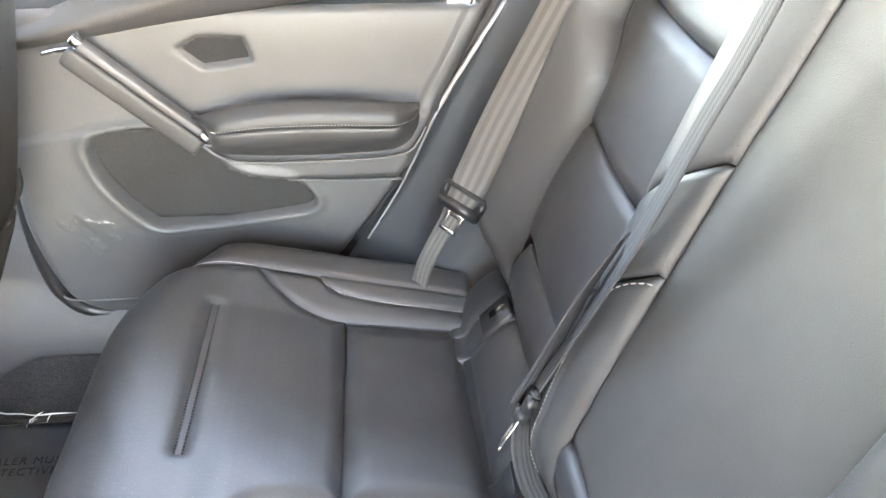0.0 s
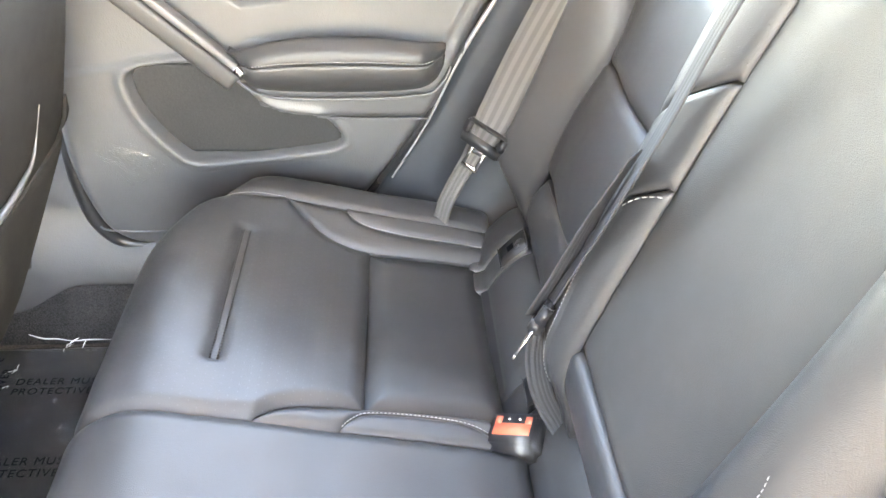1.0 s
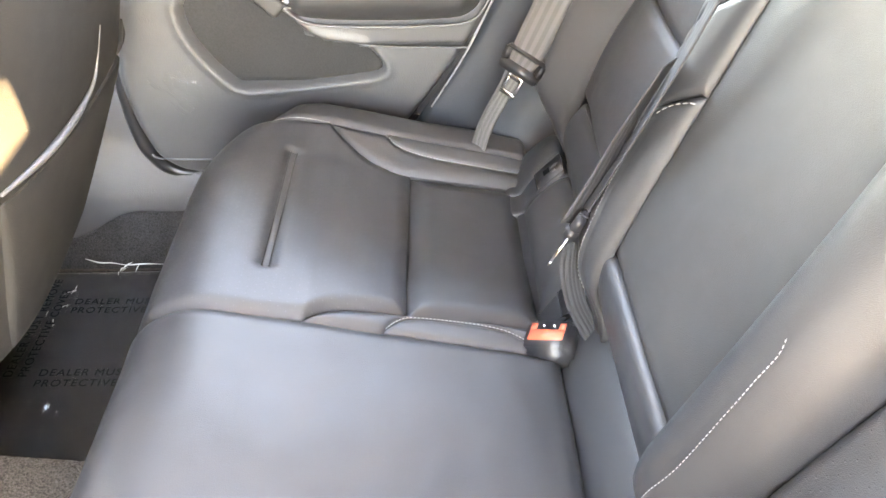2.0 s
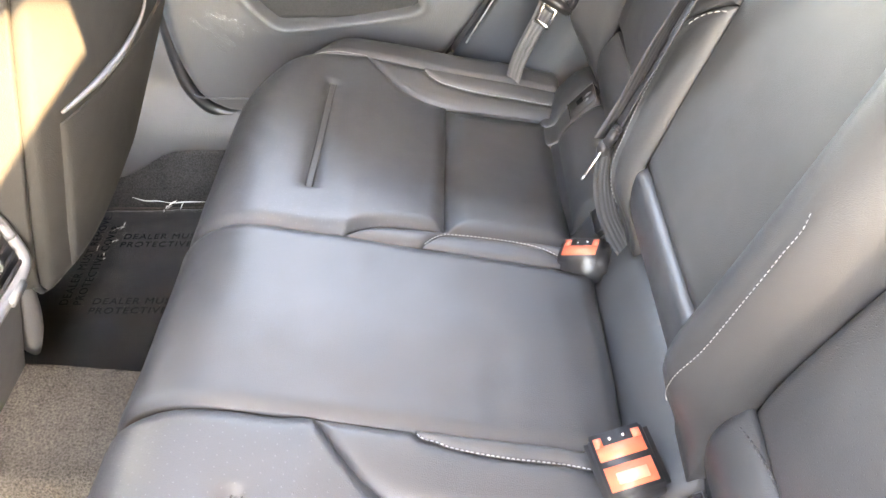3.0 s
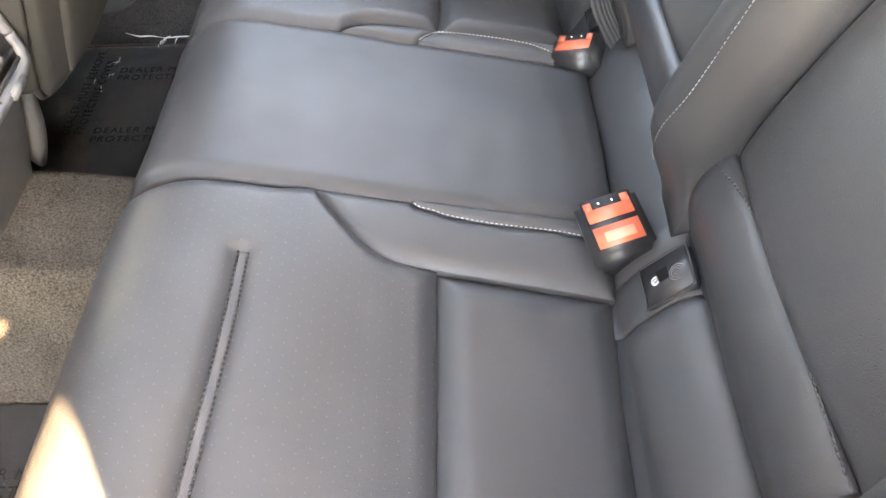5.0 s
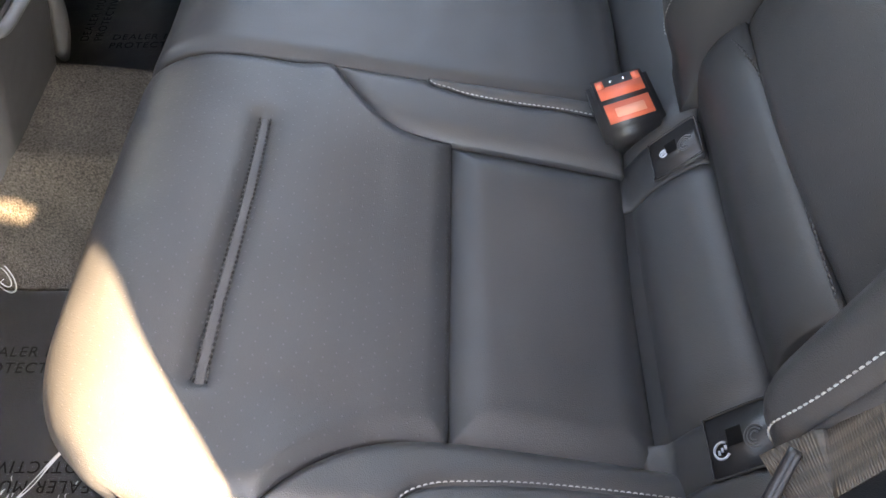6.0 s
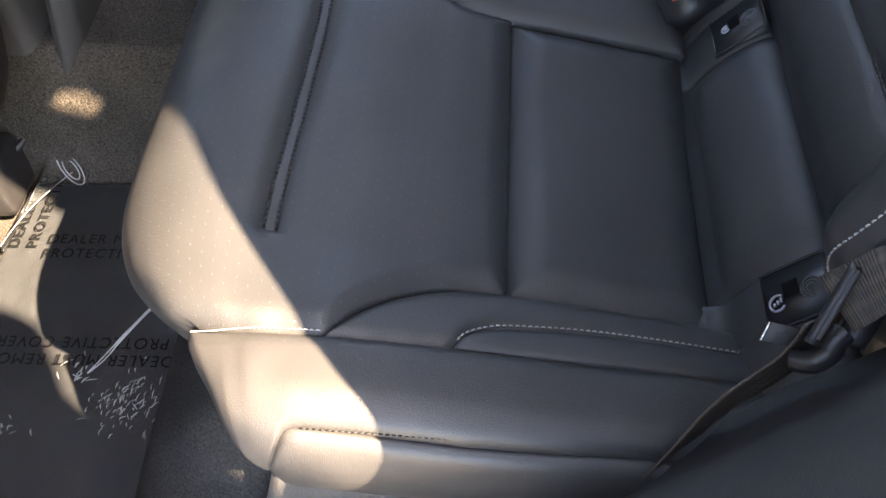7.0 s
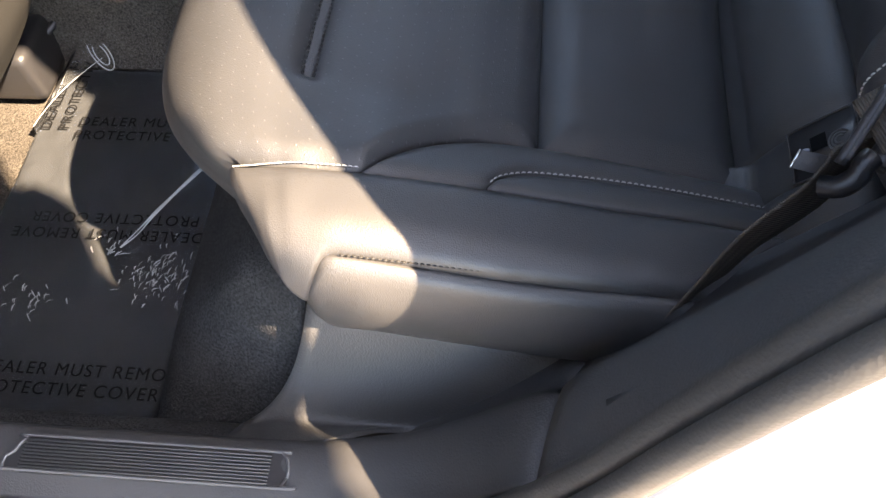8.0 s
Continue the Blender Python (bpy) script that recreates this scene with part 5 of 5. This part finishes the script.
tube("grip_barrel", [(0.3740, -0.5533, 0.3997), (0.3838, -0.5404, 0.4110)], 0.0075, PLASTIC_DARK, grip, n=16, sides=20)
tube("barrel_hole", [(0.3728, -0.5549, 0.3999), (0.3753, -0.5517, 0.4021)], 0.0045, WEB, grip, "dull brown hole in the grip", n=4, sides=16)
m = facing((0.3446, -0.5453, 0.3918), (0.19, 0.76, 0.56), (0.066, -0.597, 0.8))
for name, w, l, x, y, mat in (("tongue_plate", 0.016, 0.0105, 0.0, 0.0, PLASTIC), ("steel_tongue", 0.0014, 0.0108, -0.0085, 0.0, STEEL)):
    bm = bmesh.new()
    bmesh.ops.create_cube(bm, size=1.0)
    for v in bm.verts:
        v.co = Vector((x + v.co.x * w + 0.25 * v.co.y * l, y + v.co.y * l, v.co.z * 0.002))
    bmesh.ops.bevel(bm, geom=list(bm.edges), offset=0.0004, segments=1, affect="EDGES")
    bmesh.ops.transform(bm, matrix=m, verts=bm.verts)
    under(part(name, bm, mat, None, "bright steel tongue edge" if mat is STEEL else ""), grip)


def buckle(host, m, doubled):
    """A black buckle body with its red-orange press buttons and the steel latch seen in the slot."""
    w, length = 0.043, 0.052 if doubled else 0.030
    bm = bmesh.new()
    bmesh.ops.create_cube(bm, size=1.0)
    for v in bm.verts:
        s = 1.0 if v.co.z > 0 else 0.8
        v.co = Vector((v.co.x * (w + 0.014) * s, v.co.y * (length + 0.013) * s, v.co.z * 0.055 - 0.0255))
    bmesh.ops.bevel(bm, geom=list(bm.edges), offset=0.006, segments=3, affect="EDGES")
    bmesh.ops.transform(bm, matrix=m, verts=bm.verts)
    under(part("buckle_body", bm, PLASTIC_DARK, None, "black buckle housing"), host)

    def block(name, x, y, sx, sy, sz, z, mat, bev=0.0015, label="", parent=host):
        bm = bmesh.new()
        bmesh.ops.create_cube(bm, size=1.0)
        for v in bm.verts:
            v.co = Vector((x + v.co.x * sx, y + v.co.y * sy, z + v.co.z * sz))
        bmesh.ops.bevel(bm, geom=list(bm.edges), offset=bev, segments=2, affect="EDGES")
        bmesh.ops.transform(bm, matrix=m, verts=bm.verts)
        return under(part(name, bm, mat, None, label), parent)
    y0 = length / 2
    # slot button: low middle with raised shoulders
    block("press_button", 0, y0 - 0.016, w, 0.016, 0.006, -0.0002, RED, label="orange-red press button")
    for sx in (-1, 1):
        block("button_shoulder", sx * (w / 2 - 0.005), y0 - 0.006, 0.010, 0.012, 0.006, -0.0002, RED)
        block("latch_pin", sx * 0.006, y0 - 0.004, 0.0045, 0.004, 0.004, 0.0003, STEEL, bev=0.0008)
    block("slot", 0, y0 - 0.0035, w - 0.02, 0.007, 0.003, -0.0005, PLASTIC_DARK, bev=0.0005)
    if doubled:
        second = block("press_button", 0, y0 - 0.039, w, 0.024, 0.006, -0.0002, RED, label="orange-red press button with worn print")
        block("button_mark", 0.001, y0 - 0.040, 0.026, 0.010, 0.001, 0.003, RED_LIGHT, bev=0.0004, parent=second)


b1 = thing("belt_buckle", (0.345, -0.135, 0.28), "black double belt buckle with orange-red buttons between seats", "belt buckle", "belt buckles")
buckle(b1, facing((0.353, -0.149, 0.316), (-0.22, 0.95, 0.12), (-0.18, -0.15, 0.95)), True)
b2 = thing("belt_buckle", (0.345, 0.14, 0.27), "black single belt buckle with an orange-red button between seats", "belt buckle", "belt buckles")
buckle(b2, facing((0.350, 0.130, 0.304), (0.35, 0.90, 0.25), (-0.45, -0.12, 0.88)), False)

# ---- front seats ----
def front_seat(sgn, label):
    """The rear of a front seat: reclined shell, piped back panel with a map pocket, side wings and lower skirt."""
    seat = thing("front_seat", (-0.35, sgn * 0.32, 0.0), label, "car seat", "front seats")
    c = sgn * 0.325

    inner = -sgn

    def low(b):
        """The lower edge of the back; the raised passenger seat's one climbs towards the door."""
        u = min(max((1 - b * inner) / 2, 0), 1)
        return 0.13 if sgn < 0 else 0.254 + 0.145 * u ** 1.5 + 0.25 * max(u - 0.5, 0)

    def back(z, b):
        a = (z - 0.13) / 0.91
        wid = 0.225 - 0.03 * smooth(0.45, 0.8, a) - 0.03 * (1 - smooth(0.0, 0.25, a))
        return Vector((-0.312 + 0.27 * z + 0.028 * (1 - abs(b) ** 4) - 0.03 * (1 - smooth(0.0, 0.12, a)), c + wid * b, z))

    def shell(a, b):
        # a: height along the recline, b: -1..1 across
        z0 = low(b)
        return back(z0 + (0.84 - z0) * a / 0.78, b)
    sheet("back_shell", shell, dense(0.0, 0.78, 60, 0.3), lambda a: -1.0, lambda a: 1.0, 50, SEAT_BACK, seat, "black smooth seat-back panel", edges=(1, 1, 1, 1), depth=0.012, r=0.04, side=-1, k=0.5, skirt=0.06)

    def pocket(b, z):
        z0 = low(b) + 0.025
        return back(z, b) + Vector((0.004 + 0.004 * math.sin(math.pi * min(max((z - z0) / (0.47 - z0), 0), 1)), 0, 0))
    # map pocket: rows across the seat, columns up it
    sheet("map_pocket", pocket, dense(-0.84, 0.80, 40, 0.3) if sgn > 0 else dense(-0.80, 0.84, 40, 0.3), lambda b: low(b) + 0.022, lambda b: 0.458 + 0.012 * abs(b), 30, SEAT_BACK, seat,
          "dark map pocket on the seat back", side=1, depth=0.002, r=0.012, skirt=0.006)
    tube("piping", [back(z, inner * w) + Vector((0.004, 0, 0.0)) for w, z in ((0.84, 0.482), (0.61, 0.480), (0.40, 0.476), (0.17, 0.474), (0.0, 0.478), (-0.14, 0.487), (-0.20, 0.515), (-0.225, 0.545))],
         lambda t: 0.0008 + 0.0036 * math.sin(math.pi * min(max(0.1 + t, 0), 1)), PLASTIC_GREY, seat, "grey-blue piping above the pocket", n=70)
    tube("edge_trim", [shell(a, 1.0 * inner) + Vector((-0.012, 0, 0)) for a in (0.62, 0.45, 0.3, 0.15, 0.03)]
         + [shell(0.0, b * inner) + Vector((-0.014, 0, 0.006)) for b in (0.85, 0.55, 0.2, -0.3, -0.7)], 0.0045, PLASTIC_DARK, seat, "black edge trim of the seat back", n=60)

    def front(a, b):
        p = shell(a, b)
        return (p[0] - 0.13 - 0.03 * (1 - b * b), p[1], p[2])

    # padded sides between the back panel and the seat's front
    for out in (-1, 1):
        def flank(a, t, o=out):
            p = shell(a, o)
            return (p[0] - 0.006 - 0.14 * t, p[1] + o * 0.022 * math.sin(math.pi * min(t * 0.8 + 0.08, 1)), p[2] + 0.02 * t)
        sheet("side_bolster", flank, dense(0.03, 0.78, 40, 0.3), lambda a: 0.0, lambda a: 1.0, 20, SEAT_BACK, seat, "black padded side bolster", side=-out, depth=0.005, r=0.012)
        if out == inner:
            at = 0.012 if sgn > 0 else 0.0
            tube("recliner_cover", [(-0.300 + 3 * at, c + out * (0.195 + at), 0.30), (-0.302 + 2.4 * at, c + out * (0.205 + at), 0.25), (-0.306 + 1.8 * at, c + out * (0.205 + at), 0.20), (-0.315 + 1.8 * at, c + out * (0.195 + at), 0.165)],
                 lambda t: 0.003 + 0.014 * math.sin(math.pi * min(max(0.06 + 0.88 * t, 0), 1)), PLASTIC, seat, "dark grey plastic recliner cover", n=24, sides=14)
    sheet("back_cushion", front, dense(0.0, 0.80, 30, 0.3), lambda a: -1.04, lambda a: 1.04, 24, LEATHER_SIDE, seat, edges=(1, 1, 1, 1), depth=0.02, r=0.05, k=0.5, skirt=0.05)
    box("seat_cushion", (0.50, 0.46, 0.16), (-0.60, c, 0.27), LEATHER, seat, "black leatherette seat cushion", bevel=0.04, turn=(0, 6, 0), seg=4)
    box("seat_frame", (0.46, 0.40, 0.05), (-0.60, c, 0.165), PLASTIC_DARK, seat, "black seat frame", bevel=0.01)
    for dy in (-0.15, 0.15):
        box("seat_rail", (0.40, 0.035, 0.12), (-0.66, c + dy, 0.08), PLASTIC_DARK, seat, "black steel seat rail", bevel=0.006)
    for dy in (-0.05, 0.05):
        tube("headrest_post", [(-0.05, c + dy, 0.82), (-0.03, c + dy, 0.90)], 0.006, CHROME, seat, n=6)
    box("headrest", (0.11, 0.26, 0.19), (-0.04, c, 0.98), LEATHER, seat, "black padded headrest", bevel=0.04, turn=(0, 20, 0), seg=4)
    return seat


front_seat(1, "black front passenger seat with piped map pocket seen from behind")
driver = front_seat(-1, "black driver seat standing on rails seen from behind")
driver.location.x -= 0.085
box("rail_cap", (0.09, 0.085, 0.075), (-0.45, -0.145, 0.045), PLASTIC_DARK, driver, "black moulded rail cap", bevel=0.014, seg=3)
box("rail_bracket", (0.05, 0.02, 0.05), (-0.405, -0.085, 0.09), PLASTIC_DARK, driver, "black seat bracket", bevel=0.006)
tube("seat_wiring", [(-0.45, -0.07, 0.15), (-0.41, -0.072, 0.12), (-0.395, -0.095, 0.075), (-0.42, -0.13, 0.06), (-0.47, -0.14, 0.07)], 0.005, PLASTIC_DARK, driver, "black wiring loop", n=40)

# ---- centre console ----
console = thing("centre_console", (-0.3, 0.0, 0.19), "dark grey centre console with silver-framed rear air vents", "centre console")


CON_X = cubic((0.12, 0.20, 0.32, 0.345, 0.37, 0.46), (-0.300, -0.276, -0.240, -0.236, -0.240, -0.262))


def con_side(a, b):
    z = 0.12 + 0.34 * a
    edge = max(abs(b) - 0.75, 0) / 0.25
    return (CON_X(z) - 0.02 * edge * edge, 0.093 * b * (1 - 0.25 * smooth(0.75, 1.0, a) * edge), z)


sheet("rear_face", con_side, dense(0.0, 1.0, 24, 0.3), lambda a: -1.0, lambda a: 1.0, 30, PLASTIC, console, side=-1, depth=0.004, r=0.05, skirt=0.03)
box("console_body", (0.58, 0.165, 0.30), (-0.62, 0.0, 0.28), PLASTIC, console, bevel=0.02, seg=3)
face_way, face_out = (-0.23, 0.0, 0.97), (0.97, 0, 0.23)
pv = facing((-0.236, 0.0, 0.372), face_way, face_out)


def rounded(w, h, k=0.35):
    return [(w * math.copysign(abs(math.cos(t)) ** k, math.cos(t)), h * math.copysign(abs(math.sin(t)) ** k, math.sin(t))) for t in [2 * math.pi * i / 48 for i in range(49)]]


vent = tube("vent_frame", [pv @ Vector((x, y, 0.004)) for x, y in rounded(0.080, 0.034)], 0.0075, VENT_SILVER, console, "satin silver vent frame", n=120)


def on_face(name, sx, sy, sz, x, y, z, mat, host, label="", bev=0.002, tip=0):
    bm = bmesh.new()
    bmesh.ops.create_cube(bm, size=1.0)
    for v in bm.verts:
        v.co = Vector((v.co.x * sx, v.co.y * sy, v.co.z * sz))
    bmesh.ops.bevel(bm, geom=list(bm.edges), offset=bev, segments=2, affect="EDGES")
    bmesh.ops.transform(bm, matrix=pv @ pose(x, y, z, tip, 0, 0), verts=bm.verts)
    return under(part(name, bm, mat, None, label), host)


on_face("vent_recess", 0.150, 0.062, 0.006, 0, 0, 0.001, PLASTIC_DARK, console)
for side_x in (-0.036, 0.036):
    for i in range(5):
        on_face("vent_slat", 0.066, 0.008, 0.003, side_x, -0.024 + 0.012 * i, 0.006, PLASTIC_DARK, vent, bev=0.001, tip=28)
    on_face("vent_tab", 0.010, 0.014, 0.006, side_x, 0.0, 0.012, PLASTIC_GREY, vent, "small grey vent tab")
on_face("vent_divider", 0.006, 0.066, 0.010, 0, 0, 0.005, PLASTIC, vent)
on_face("lower_lid", 0.034, 0.011, 0.006, 0.034, -0.036, 0.010, PLASTIC_GREY, console, "grey lower lid")

# ---- the open near door, swung out ahead of the door opening ----
open_door = thing("door_2", (-0.46, -0.74, 0.05), "dark plain inner side of the opened rear door", "car door", kind="structure")
box("door_card", (1.0, 0.09, 0.74), (-0.33, -1.21, 0.40), FELT, open_door, bevel=0.03, turn=(0, 0, -73), seg=3)
for u, w in ((-0.47, 0.06), (0.47, 0.10)):
    box("window_post", (w, 0.05, 0.44), (-0.33 + 0.292 * u, -1.21 - 0.956 * u, 0.97), FELT, open_door, bevel=0.008, turn=(0, 0, -73))
box("window_top", (1.0, 0.05, 0.06), (-0.33, -1.21, 1.18), FELT, open_door, bevel=0.008, turn=(0, 0, -73))
box("pane", (0.9, 0.005, 0.42), (-0.33, -1.21, 0.97), TINTED, open_door, bevel=0.001, turn=(0, 0, -73))

# ---- an unseen canopy, added beside the car to shade the sill and footwell ----
canopy = thing("canopy", (0.3, -1.5, -0.33), "unseen dark shade sheet on posts, added beside the open door", "canopy", kind="structure")
# Rim points are set by the outline of the shade to be cast.
rim = [(-0.95, -1.10), (0.45, -1.10), (0.80, -0.99), (0.945, -0.985), (1.008, -1.060), (1.035, -1.045), (1.066, -1.055), (1.088, -1.088), (1.12, -1.132), (1.155, -1.158), (1.215, -1.181), (1.255, -1.195), (1.29, -1.212), (1.318, -1.25), (1.335, -1.318), (1.42, -1.40), (1.62, -1.60)]
bm = bmesh.new()
low_f, low_b, top_f, top_b = [], [], [], []
for x, y in rim:
    low_f.append(bm.verts.new((x, y, 1.60)))
    low_b.append(bm.verts.new((x - 0.45, y - 0.65, 1.60)))
    top_f.append(bm.verts.new((x, y, 1.64)))
    top_b.append(bm.verts.new((x - 0.45, y - 0.65, 1.64)))
for i in range(len(rim) - 1):
    bm.faces.new((low_f[i], low_b[i], low_b[i + 1], low_f[i + 1])[::-1])
    bm.faces.new((top_f[i], top_b[i], top_b[i + 1], top_f[i + 1]))
    bm.faces.new((low_f[i], low_f[i + 1], top_f[i + 1], top_f[i]))
    bm.faces.new((low_b[i], low_b[i + 1], top_b[i + 1], top_b[i])[::-1])
for i in (0, -1):
    bm.faces.new((low_f[i], low_b[i], top_b[i], top_f[i]))
bmesh.ops.recalc_face_normals(bm, faces=bm.faces)
under(part("shade_sheet", bm, FELT, None, flat=True), canopy)
for x, y in ((-1.30, -1.68), (1.15, -1.98), (1.50, -1.60)):
    box("post", (0.07, 0.07, 1.95), (x, y, 0.63), PLASTIC_GREY, canopy, bevel=0.006)
